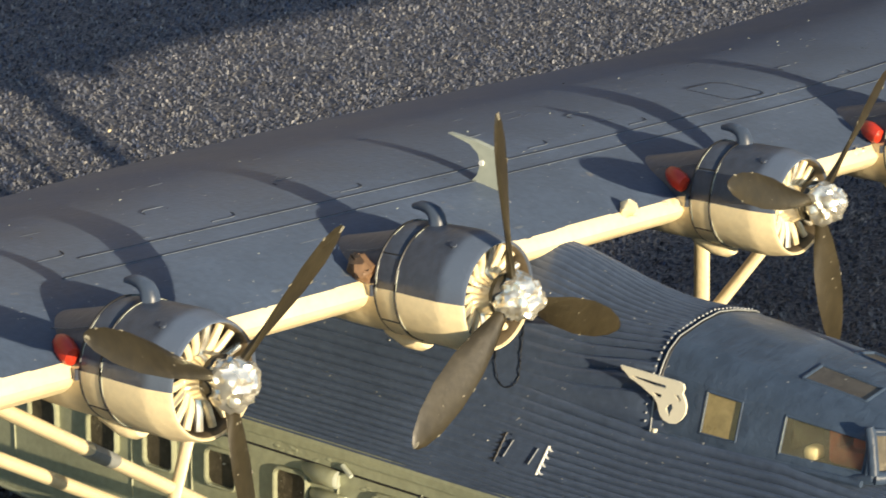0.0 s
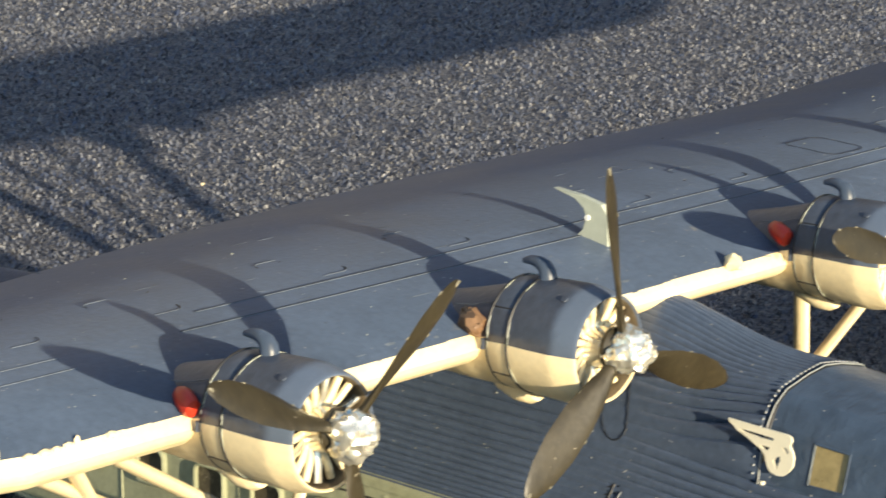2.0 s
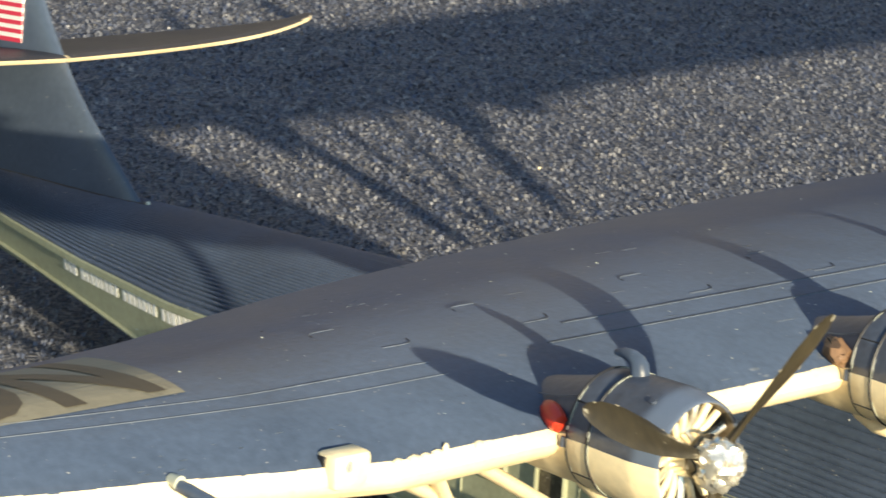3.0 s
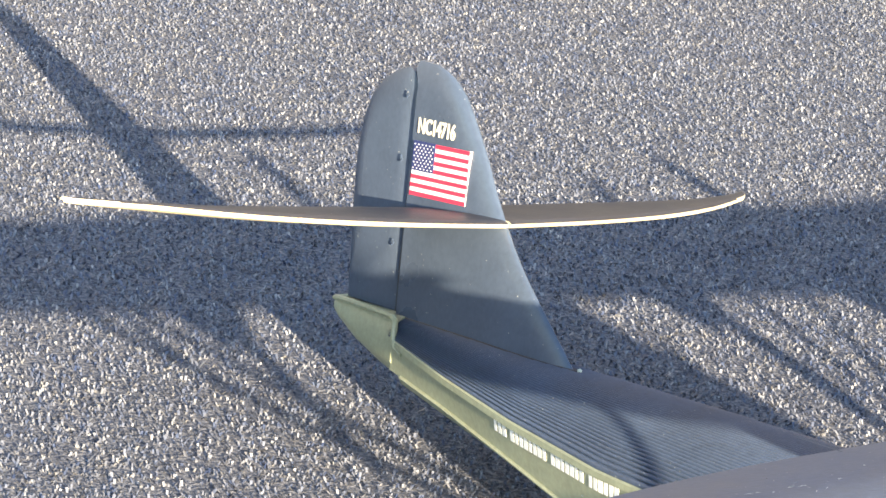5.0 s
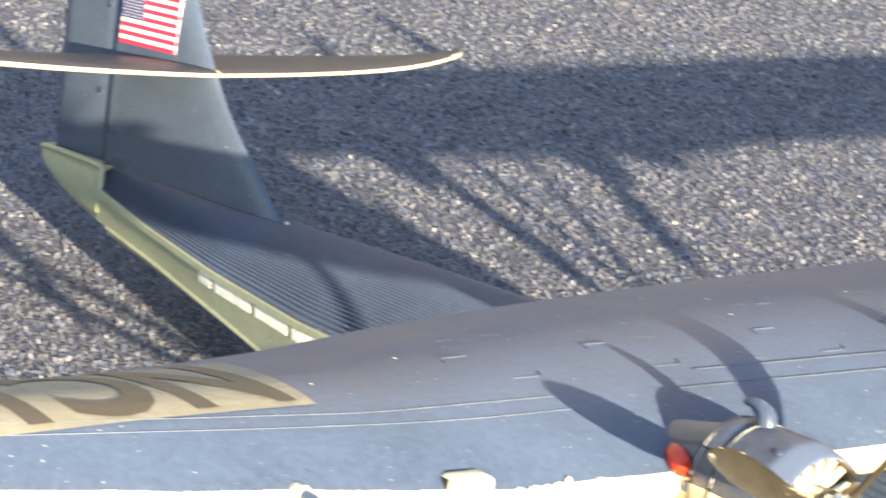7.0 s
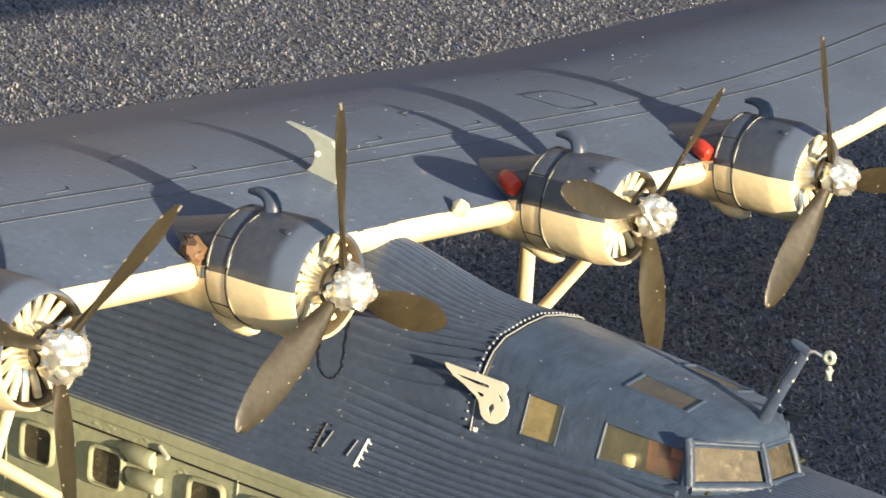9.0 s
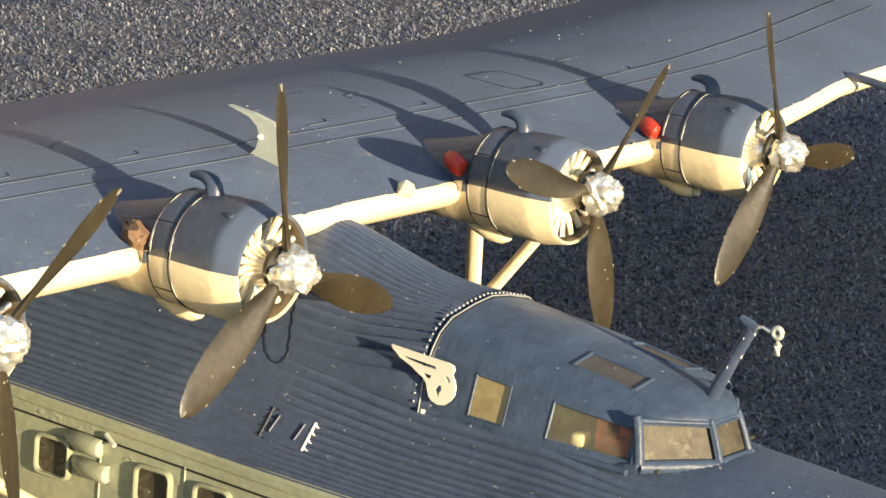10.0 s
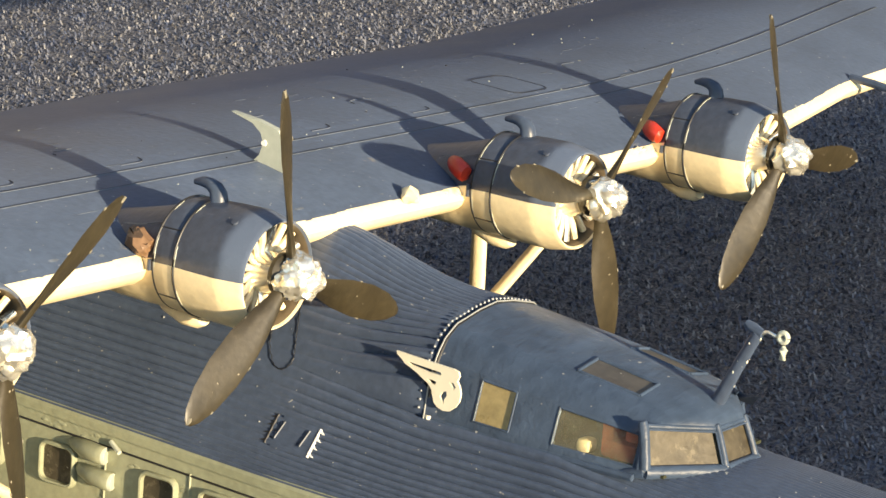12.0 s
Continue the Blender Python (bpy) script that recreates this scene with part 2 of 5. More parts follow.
def tube(points, radii, n=12, flat=1.0, caps=True):
    """A round or flattened rod along points."""
    pts = [Vector(p) for p in points]
    if isinstance(radii, (int, float)):
        radii = [radii] * len(pts)
    rings = []
    for i, p in enumerate(pts):
        d = (pts[min(i + 1, len(pts) - 1)] - pts[max(i - 1, 0)]).normalized()
        a = d.cross(Vector((0, 0, 1)))
        if a.length < 0.05:
            a = d.cross(Vector((0, 1, 0)))
        a.normalize()
        b = d.cross(a).normalized()
        rings.append([p + (a * math.cos(2 * math.pi * k / n) + b * flat * math.sin(2 * math.pi * k / n)) * radii[i] for k in range(n)])
    return loft(rings, caps=(caps, caps))


def ring_x(x, y, z, r, n=64, squash=1.0):
    return [Vector((x, y + r * math.sin(2 * math.pi * k / n), z + squash * r * math.cos(2 * math.pi * k / n))) for k in range(n)]


def slab(outline, depth):
    """A plate: an outline (list of 3D points) thickened by the vector depth."""
    bm = bmesh.new()
    a = [bm.verts.new(p) for p in outline]
    b = [bm.verts.new(Vector(p) + Vector(depth)) for p in outline]
    bm.faces.new(a)
    bm.faces.new(list(reversed(b)))
    for i in range(len(a)):
        j = (i + 1) % len(a)
        bm.faces.new((a[i], a[j], b[j], b[i]))
    bmesh.ops.recalc_face_normals(bm, faces=bm.faces)
    return bm


def merge(*bms):
    out = bmesh.new()
    for b in bms:
        me = bpy.data.meshes.new("tmp")
        b.to_mesh(me)
        b.free()
        out.from_mesh(me)
        bpy.data.meshes.remove(me)
    return out


def part(name, bm, material, parent, label="", smooth=True, pick=None, at=None):
    """Links bm as one mesh under parent. pick: a face test; faces that pass take the second material."""
    me = bpy.data.meshes.new(name)
    mats = material if isinstance(material, (list, tuple)) else [material]
    for f in bm.faces:
        f.smooth = smooth
        if pick:
            f.material_index = pick(f.calc_center_median(), f)
    bmesh.ops.scale(bm, vec=(K, K, K), verts=bm.verts)
    bm.to_mesh(me)
    bm.free()
    for m in mats:
        me.materials.append(m)
    if smooth:
        me.set_sharp_from_angle(angle=radians(38))
    ob = new(name, me)
    ob.parent = parent
    if at is not None:
        ob.location = Vector(at) * K
    if label:
        tagged(ob, label)
    return ob


def words(name, text, size, m, parent, material, thick=0.006, squeeze=1.0, label=""):
    """Raised lettering from the built-in font, as a mesh; m places it in the airplane's axes."""
    cu = bpy.data.curves.new(name, "FONT")
    cu.body, cu.size, cu.extrude, cu.resolution_u = text, size, thick, 3
    cu.offset = size * 0.018
    tmp = new(name, cu)
    me = bpy.data.meshes.new_from_object(tmp)
    bpy.data.objects.remove(tmp)
    me.transform(Matrix.Scale(K, 4) @ m @ Matrix.Diagonal((squeeze, 1, 1, 1)))
    me.materials.append(material)
    ob = new(name, me)
    ob.parent = parent
    if label:
        tagged(ob, label)
    return ob


# ---------------------------------------------------------------- carpet
def carpet_floor():
    bm = bmesh.new()
    bmesh.ops.create_grid(bm, x_segments=8, y_segments=8, size=30)
    me = bpy.data.meshes.new("ground")
    bm.to_mesh(me)
    bm.free()
    me.materials.append(carpet)
    ob = new("ground", me)
    tagged(ob, "blue-grey flecked short-pile carpet under the model", "carpet", kind="structure")


def carpet_pile(count=1250000):
    """Short crooked fibres standing on the carpet where the airplane stands and behind it."""
    rng = np.random.default_rng(3)
    x = -0.98 + 1.15 * rng.random(count)
    y = -0.36 + 1.15 * rng.random(count)
    keep = (y < 0.95 - 0.62 * (x + 0.98)) & (y > -0.30 - 0.12 * (x + 0.9))
    x, y = x[keep], y[keep]
    n = len(x)
    a = rng.random(n) * 2 * np.pi
    lean = 0.3 + 1.1 * rng.random(n)
    h = 0.0003 + 0.0006 * rng.random(n)
    w = 0.00012 + 0.00016 * rng.random(n)
    dx, dy = np.cos(a), np.sin(a)
    b = a + (rng.random(n) - 0.5) * 1.2
    base = np.stack([x, y, np.zeros(n)], 1)
    side = np.stack([-dy, dx, np.zeros(n)], 1) * w[:, None]
    side2 = np.stack([-np.sin(b), np.cos(b), 0.5 * (rng.random(n) - 0.5)], 1) * w[:, None]
    up = np.stack([dx * lean * h, dy * lean * h, h], 1)
    co = np.stack([base - side, base + side, base + up + side2, base + up - side2], 1).reshape(-1, 3)
    me = bpy.data.meshes.new("carpet_pile")
    me.vertices.add(len(co))
    me.vertices.foreach_set("co", co.ravel())
    me.loops.add(4 * n)
    me.loops.foreach_set("vertex_index", np.arange(4 * n))
    me.polygons.add(n)
    me.polygons.foreach_set("loop_start", np.arange(n) * 4)
    me.update()
    me.validate()
    me.materials.append(pile)
    ob = new("carpet_pile", me)
    tagged(ob, "short crooked blue, grey and beige carpet fibres", "carpet pile", kind="stuff")


def front_blocker():
    """Low plain wall added out of view; it shades the carpet before the airplane."""
    x = 44 * K
    h = (44 + 11) * K * math.tan(math.asin(sun_from.z)) * 1.03
    bm = bmesh.new()
    bmesh.ops.create_cube(bm, size=1.0)
    for v in bm.verts:
        v.co = Vector((x + 0.06 + v.co.x * 0.12, 0.6 + v.co.y * 6.0, h / 2 + v.co.z * h))
    bmesh.ops.bevel(bm, geom=bm.edges[:], offset=0.004, segments=2, affect="EDGES")
    me = bpy.data.meshes.new("wall_front")
    bm.to_mesh(me)
    bm.free()
    me.materials.append(WALL)
    tagged(new("wall_front", me), "plain low pale wall added out of view to shade the carpet", "wall", kind="structure")


def sky_blocker(name, x0, x1, y0, y1, h, label):
    bm = bmesh.new()
    bmesh.ops.create_cube(bm, size=1.0)
    for v in bm.verts:
        v.co = Vector(((x0 + x1) / 2 + v.co.x * (x1 - x0), (y0 + y1) / 2 + v.co.y * (y1 - y0), h / 2 + v.co.z * h))
    me = bpy.data.meshes.new(name)
    bm.to_mesh(me)
    bm.free()
    me.materials.append(TIMBER)
    tagged(new(name, me), label, "wall", kind="structure")


def crumb(x, y, r, seed):
    """A tiny lump lying in the pile."""
    bm = bmesh.new()
    bmesh.ops.create_icosphere(bm, subdivisions=3, radius=r)
    for v in bm.verts:
        v.co *= 1 + 0.45 * noise.noise(v.co / r * 1.3 + Vector((seed, 0, 0)))
        v.co.z = v.co.z * 0.8 + r * 0.9
    me = bpy.data.meshes.new("crumb")
    bm.to_mesh(me)
    bm.free()
    me.materials.append(CREAM)
    ob = new("crumb", me)
    ob.location = (x, y, 0)
    tagged(ob, "tiny pale yellow speck on the carpet, a crumb and a stand-in glint", "crumb", group="crumbs on the carpet")


carpet_floor()
carpet_pile()
crumb(-0.2322, -0.0633, 0.00055, 1)
# this second lump stands in for a glint on the fibres
crumb(-0.2592, 0.1513, 0.00042, 2)
front_blocker()
# unseen walls, added to hold back sky light and give dark reflections
sky_blocker("wall_back", -2.30, -2.15, -2.6, 2.6, 2.4, "plain dark wall added out of view behind the model to block sky")
sky_blocker("wall_side", -2.15, 0.75, 2.40, 2.55, 2.4, "plain dark side wall added out of view to block sky")

# ---------------------------------------------------------------- the airplane
plane = new("model_seaplane")
plane.matrix_world = SEAT
tagged(plane, "painted plastic four-engined flying boat model resting on carpet", "model airplane")

# hull: x, deck edge half width, deck edge height, crown height, chine half width, chine height, keel height, tent (1) or arch (0)
HULL = [
    (7.4, 0.10, 3.95, 4.05, 0.08, 3.5, 3.1, 0.0),
    (6.9, 0.62, 4.15, 4.50, 0.50, 3.1, 2.3, 0.0),
    (6.0, 1.12, 4.20, 4.78, 0.95, 2.8, 1.85, 0.0),
    (4.8, 1.48, 4.20, 4.93, 1.35, 2.6, 1.55, 0.1),
    (3.6, 1.64, 4.20, 5.02, 1.58, 2.5, 1.42, 0.2),
    (2.0, 1.72, 4.19, 5.00, 1.70, 2.45, 1.38, 0.4),
    (0.8, 1.74, 4.19, 5.60, 1.72, 2.45, 1.36, 1.0),
    (0.58, 1.74, 4.19, 5.95, 1.72, 2.45, 1.38, 1.0),
    (-0.5, 1.74, 4.20, 6.16, 1.74, 2.45, 1.42, 1.0),
    (-1.5, 1.74, 4.23, 6.30, 1.74, 2.5, 1.46, 1.0),
    (-4.0, 1.74, 4.30, 6.30, 1.72, 2.55, 1.60, 1.0),
    (-6.0, 1.70, 4.28, 6.05, 1.66, 2.65, 1.78, 0.8),
    (-8.0, 1.62, 4.18, 5.25, 1.55, 2.8, 1.96, 0.4),
    (-10.0, 1.50, 4.08, 4.87, 1.40, 2.95, 2.16, 0.1),
    (-12.9, 1.26, 3.97, 4.72, 1.12, 3.18, 2.60, 0.0),
    (-15.1, 0.96, 3.99, 4.60, 0.82, 3.42, 2.92, 0.0),
    (-17.0, 0.66, 4.07, 4.52, 0.54, 3.6, 3.22, 0.0),
    (-18.75, 0.33, 4.18, 4.44, 0.28, 3.72, 3.5, 0.0),
]
# height of the pylon's flank from the middle (0) to the deck edge (1)
FLANK = [(0.0, 1.0), (0.06, 0.995), (0.12, 0.975), (0.2, 0.935), (0.28, 0.88), (0.36, 0.81), (0.47, 0.67), (0.575, 0.47), (0.65, 0.36), (0.75, 0.24), (0.87, 0.11), (1.0, 0.0)]


# half section of the cockpit's rear edge: y, height
COLLAR = [(0.0, 5.905), (0.28, 5.87), (0.50, 5.82), (0.62, 5.795), (0.78, 5.69), (0.87, 5.57), (0.92, 5.47), (0.98, 5.30), (1.02, 4.99)]


def deck_z(x, y):
    b, ze, zc, bc, zch, zk, tent = table(x, HULL)
    u = min(1.0, abs(y) / b)
    t = table(u, FLANK)[0]
    a = (1 - u ** 2.2) ** 0.62
    z = ze + (zc - ze) * (tent * t + (1 - tent) * a)
    if -1.2 < x <= 0.6 and abs(y) < 1.02:
        k = (x + 1.2) / 1.8
        z += k * k * (3 - 2 * k) * (table(abs(y), COLLAR)[0] - z)
    if x > 0.6:
        # the pylon's flank runs on beside the cockpit and dies out towards the nose
        k = min(1.0, max(0.0, (3.6 - x) / 1.5))
        z += k * (ze + 1.76 * table(max(u, 0.59), FLANK)[0] - z)
    return z


def deck_point(x, y, lift=0.0):
    e = 0.02
    nrm = Vector((0, -(deck_z(x, y + e) - deck_z(x, y - e)) / (2 * e), 1)).normalized()
    return Vector((x, y, deck_z(x, y))) + nrm * lift


def build_hull():
    rings = []
    for x in lin(7.4, -18.75, 74):
        b, ze, zc, bc, zch, zk, tent = table(x, HULL)
        half = [(b, ze), (b * 1.0, ze - 0.04), (b * 0.7 + bc * 0.3, ze * 0.7 + zch * 0.3), (bc, zch + 0.06), (bc * 0.99, zch), (bc * 0.55, zch * 0.5 + zk * 0.5 + 0.06), (0.05, zk), (0.0, zk)]
        rings.append([Vector((x, -y, z)) for y, z in half] + [Vector((x, y, z)) for y, z in reversed(half[:-1])])
    hull = part("hull", loft(rings, closed=False), GREEN, plane, "grey-green painted hull side and keel")
    # corrugated deck: ridges run fore and aft
    rings = []
    count = 62
    for x in lin(7.4, -18.75, 100):
        b = table(x, HULL)[0]
        ring = []
        ridge = 0.050 * min(1.0, max(0.15, abs(x + 1.25) * 1.6 - 0.35)) * min(1.0, max(0.1, (3.6 - x) / 1.2))
        for i in range(count * 6 + 1):
            s = -1 + 2 * i / (count * 6)
            y = b * math.sin(s * math.pi / 2) * 0.35 + b * s * 0.65
            ring.append(deck_point(x, y, 0.042 - ridge * (1.0, 0.30, 0.06, 0.0, 0.06, 0.30)[i % 6]))
        rings.append(ring)
    part("upper_deck", loft(rings, closed=False), DECK, plane, "corrugated blue-grey upper deck")
    # raised strip along the deck edge
    for s in (-1, 1):
        line = [Vector((x, s * (table(x, HULL)[0] + 0.005), table(x, HULL)[1] - 0.01)) for x in lin(7.2, -18.7, 60)]
        rows = []
        for p in line:
            w = min(0.11, abs(p.y) * 0.3)
            rows.append([p + Vector((0, s * dy, dz)) for dy, dz in ((0.03, -0.06), (0.035, 0.02), (0.015, 0.045), (-w, 0.085), (-w - 0.03, 0.06), (-w, -0.02))])
        part("deck_edge_strip", loft(rows), GREEN, plane, "pale green raised edge strip")
        chine = [Vector((x, s * table(x, HULL)[3], table(x, HULL)[4])) for x in lin(6.8, -18.4, 60)]
        part("chine_strip", tube(chine, 0.03, 6), GREEN, plane, "thin pale strip along the chine")
    # closing block that carries the rudder
    rings = []
    for x, w, z0, z1 in ((-18.70, 0.33, 3.52, 4.44), (-19.2, 0.27, 3.60, 4.40), (-19.9, 0.18, 3.78, 4.34), (-20.4, 0.10, 3.98, 4.29), (-20.55, 0.05, 4.06, 4.24)):
        zm = (z0 + z1) / 2
        rings.append([Vector((x, w * math.sin(a) * (1 if math.cos(a) > -0.3 else 0.85), zm + (z1 - z0) / 2 * (abs(math.cos(a)) ** 0.6) * (1 if math.cos(a) > 0 else -1))) for a in lin(0, 2 * math.pi * 23 / 24, 24)])
    part("stern_block", loft(rings), GREEN, plane, "grey-green stern block below the rudder", at=(0, 0, 0.07))
    # raised rim round the top of the block and a rounded lip at its front
    for s in (-1, 1):
        rim = [(-18.70, s * 0.335, 4.425), (-19.2, s * 0.29, 4.40), (-19.9, s * 0.20, 4.345), (-20.4, s * 0.115, 4.29), (-20.58, s * 0.03, 4.24)]
        part("stern_rim", tube(rim, [0.045, 0.045, 0.042, 0.04, 0.035], 8), GREEN, plane, "worn pale rim of the stern block", at=(0, 0, 0.07))
        lip = [(-18.72, s * 0.335, 4.425), (-18.64, s * 0.35, 4.39), (-18.60, s * 0.37, 4.28), (-18.58, s * 0.39, 4.14), (-18.52, s * 0.385, 4.02), (-18.35, s * 0.40, 3.96)]
        part("stern_lip", tube(lip, [0.045, 0.047, 0.05, 0.045, 0.035, 0.02], 8), GREEN, plane, at=(0, 0, 0.07))
    return hull


hull = build_hull()


# ---------------------------------------------------------------- wing
# rear edge: span, x
REAR = [(-23.4, -5.2), (-20.0, -4.75), (-16.0, -4.45), (-13.0, -4.45), (-10.5, -4.66), (-8.4, -5.02), (-6.6, -5.45), (-5.0, -5.75), (-2.0, -6.15), (1.4, -6.40), (5.0, -6.45), (8.4, -6.48), (13.0, -6.9), (18.0, -7.3), (23.4, -7.1)]


def glide(x, rows):
    """Smooth value at x through rows of (x, value)."""
    xs = [r[0] for r in rows]
    i = max(0, min(len(rows) - 2, max([k for k in range(len(xs)) if xs[k] <= x] or [0])))
    (x0, v0), (x1, v1) = rows[i], rows[i + 1]
    s0 = (v1 - rows[i - 1][1]) / (x1 - xs[i - 1]) if i else (v1 - v0) / (x1 - x0)
    s1 = (rows[i + 2][1] - v0) / (xs[i + 2] - x0) if i + 2 < len(rows) else (v1 - v0) / (x1 - x0)
    u, h = (x - x0) / (x1 - x0), x1 - x0
    return (2 * u ** 3 - 3 * u * u + 1) * v0 + (u ** 3 - 2 * u * u + u) * h * s0 + (3 * u * u - 2 * u ** 3) * v1 + (u ** 3 - u * u) * h * s1


def wing_frame(y):
    """Leading edge x, chord, lift of the chord line, thickness share at span y."""
    a = abs(y)
    out = max(0.0, a - 8.4)
    le = -1.22 - 0.20 * out - 0.003 * out * out
    # the port panel is broader and flatter towards its tip
    far = max(0.0, y - 11.0)
    le += 0.12 * far + 0.003 * far * far
    te = glide(y, REAR)
    tip = max(0.0, (a - 20.0) / 3.2)
    rnd = math.sqrt(max(0.0, 1 - min(1, tip) ** 2))
    mid = (le + te) / 2
    le, te = mid + (le - mid) * max(0.04, rnd), mid + (te - mid) * max(0.04, rnd)
    return le, le - te, 0.03 * out - 0.012 * far, (1 - 0.035 * out + 0.036 * far) * max(0.12, rnd)


TOP = [(0.0, 0.0), (0.006, 0.07), (0.015, 0.12), (0.03, 0.175), (0.06, 0.24), (0.1, 0.30), (0.15, 0.365), (0.2, 0.415), (0.3, 0.482), (0.4, 0.512), (0.5, 0.505), (0.6, 0.475), (0.7, 0.425), (0.8, 0.355), (0.9, 0.26), (1.0, 0.15)]
BOTTOM = [(0.0, 0.0), (0.006, -0.06), (0.015, -0.105), (0.04, -0.18), (0.1, -0.26), (0.2, -0.33), (0.35, -0.35), (0.5, -0.30), (0.7, -0.16), (0.85, -0.02), (1.0, 0.12)]


def foil(u, top, thick):
    """Height over the leading edge, in metres of the full-size machine."""
    return thick * table(u, TOP if top else BOTTOM)[0]


LEZ = 6.30


def wing_top(x, y, lift=0.0):
    le, chord, up, th = wing_frame(y)
    u = min(1, max(0.0, (le - x) / chord))
    return Vector((x, y, LEZ + up + foil(u, True, th) + lift))


def build_wing():
    us = [0, 0.003, 0.006, 0.009, 0.0105, 0.012, 0.0135, 0.015, 0.0165, 0.018, 0.0195, 0.021, 0.0225, 0.024, 0.027, 0.03, 0.035, 0.045, 0.06, 0.08, 0.1, 0.125, 0.15, 0.175, 0.2, 0.25, 0.3, 0.35, 0.4, 0.45, 0.5, 0.55, 0.6, 0.65, 0.7, 0.75, 0.8, 0.85, 0.9, 0.95, 1.0]
    ys = [-23.2, -23.1, -22.8, -22.3, -21.6, -20.8, -20.0] + lin(-19.2, -12.2, 15) + lin(-12.0, 11.0, 460) + lin(11.4, 19.2, 15) + [20.0, 20.8, 21.6, 22.3, 22.8, 23.1, 23.2]
    rings = []
    for y in ys:
        le, chord, up, th = wing_frame(y)
        top = [Vector((le - chord * u, y, LEZ + up + foil(u, True, th))) for u in us]
        bot = [Vector((le - chord * u, y, LEZ + up + foil(u, False, th))) for u in reversed(us[1:])]
        rings.append(top + bot)
    bm = loft(rings)

    def low(c, f):
        le, chord, up, th = wing_frame(c.y)
        u = (le - c.x) / chord
        return 1 if (f.normal.z < -0.05 or (u < 0.0165 + 0.0035 * noise.noise(Vector((c.y * 1.1, 0, 0))) + 0.0015 * noise.noise(Vector((c.y * 4.5, 3, 0))) and c.z < LEZ + up + 0.24)) else 0
    return part("wing", bm, [BLUE, CREAM], plane, "blue-grey wing with cream underside and leading edge", pick=low)


wing = build_wing()


def wing_line(pts, parent, wide=0.016, paint=None):
    """A thin scribed seam on the wing, as a low strip that bends smoothly."""
    if len(pts) > 2 and abs(pts[-1][1] - pts[0][1]) > 3:
        way = sorted((y, x) for x, y in pts)
        pts = [(glide(y, way), y) for y in lin(way[0][0], way[-1][0], 40)]
    strips = []
    for (x0, y0), (x1, y1) in zip(pts, pts[1:]):
        n = max(2, int(abs(y1 - y0) / 0.5) + 2)
        prev = None
        bm = bmesh.new()
        d = Vector((x1 - x0, y1 - y0, 0)).normalized()
        sd = Vector((-d.y, d.x, 0)) * wide / 2
        row = []
        for i in range(n):
            x, y = x0 + (x1 - x0) * i / (n - 1), y0 + (y1 - y0) * i / (n - 1)
            row.append([wing_top(x + s * sd.x, y + s * sd.y, 0.003 + (0.006 if s == 0 else 0)) for s in (-1, 0, 1)])
        vs = [[bm.verts.new(p) for p in r] for r in row]
        for a, b in zip(vs, vs[1:]):
            bm.faces.new((a[0], a[1], b[1], b[0]))
            bm.faces.new((a[1], a[2], b[2], b[1]))
        bmesh.ops.recalc_face_normals(bm, faces=bm.faces)
        strips.append(bm)
    part("wing_seam", merge(*strips), paint or SEAM, parent)


def rounded_panel(xc, yc, lx, ly, r, whole=False):
    pts = []
    for cx, cy, a0 in ((xc + lx / 2 - r, yc + ly / 2 - r, 0), (xc - lx / 2 + r, yc + ly / 2 - r, 90), (xc - lx / 2 + r, yc - ly / 2 + r, 180), (xc + lx / 2 - r, yc - ly / 2 + r, 270)):
        for k in range(4):
            a = radians(a0 + 30 * k)
            pts.append((cx + r * math.cos(a), cy + r * math.sin(a)))
    if whole:
        wing_line(pts + pts[:1], wing, 0.006, BLACK)
        return
    # most of the outline is filled with paint; two runs and two dark corners still show
    rear_mid, front_mid = (xc - lx / 2, yc + 0.02), (xc + lx / 2, yc - 0.06)
    wing_line([rear_mid] + pts[8:11], wing, 0.008)
    wing_line([front_mid] + pts[0:3], wing, 0.008)
    wing_line(pts[1:4], wing, 0.011, BLACK)
    wing_line(pts[10:12], wing, 0.009, BLACK)


def scribed(pts, wide=0.011):
    """A scribed line: a dark groove with its highlight painted as a pale strip beside it."""
    wing_line(pts, wing, wide)
    wing_line([(x - 0.012, y) for x, y in pts], wing, 0.010, BLACK)


scribed([(-2.34, -5.7), (-2.35, 0.0), (-2.37, 5.0), (-2.44, 7.4), (-2.63, 9.6), (-3.46, 14.7)])
scribed([(-2.66, -5.2), (-2.66, 0.0), (-2.67, 4.5), (-2.75, 7.2), (-3.15, 10.4), (-3.95, 14.75)])
wing_line([(-2.14, -7.1), (-2.14, -8.5), (-2.28, -10.0), (-2.48, -11.5), (-2.85, -14.0)], wing, 0.008)
wing_line([(-2.38, -7.1), (-2.38, -9.0), (-2.50, -10.2), (-2.65, -11.4), (-3.00, -14.0)], wing, 0.008)
for yc in (-7.2, -5.5, -3.3, -1.5, 1.45, 3.2, 5.45, 7.3):
    rounded_panel(-3.16, yc, 0.72, 0.66, 0.13, whole=yc == 5.45)
for yc in (-4.3, -0.0, 4.3):
    wing_line([(-1.9, yc), (-6.4, yc)], wing, 0.010)


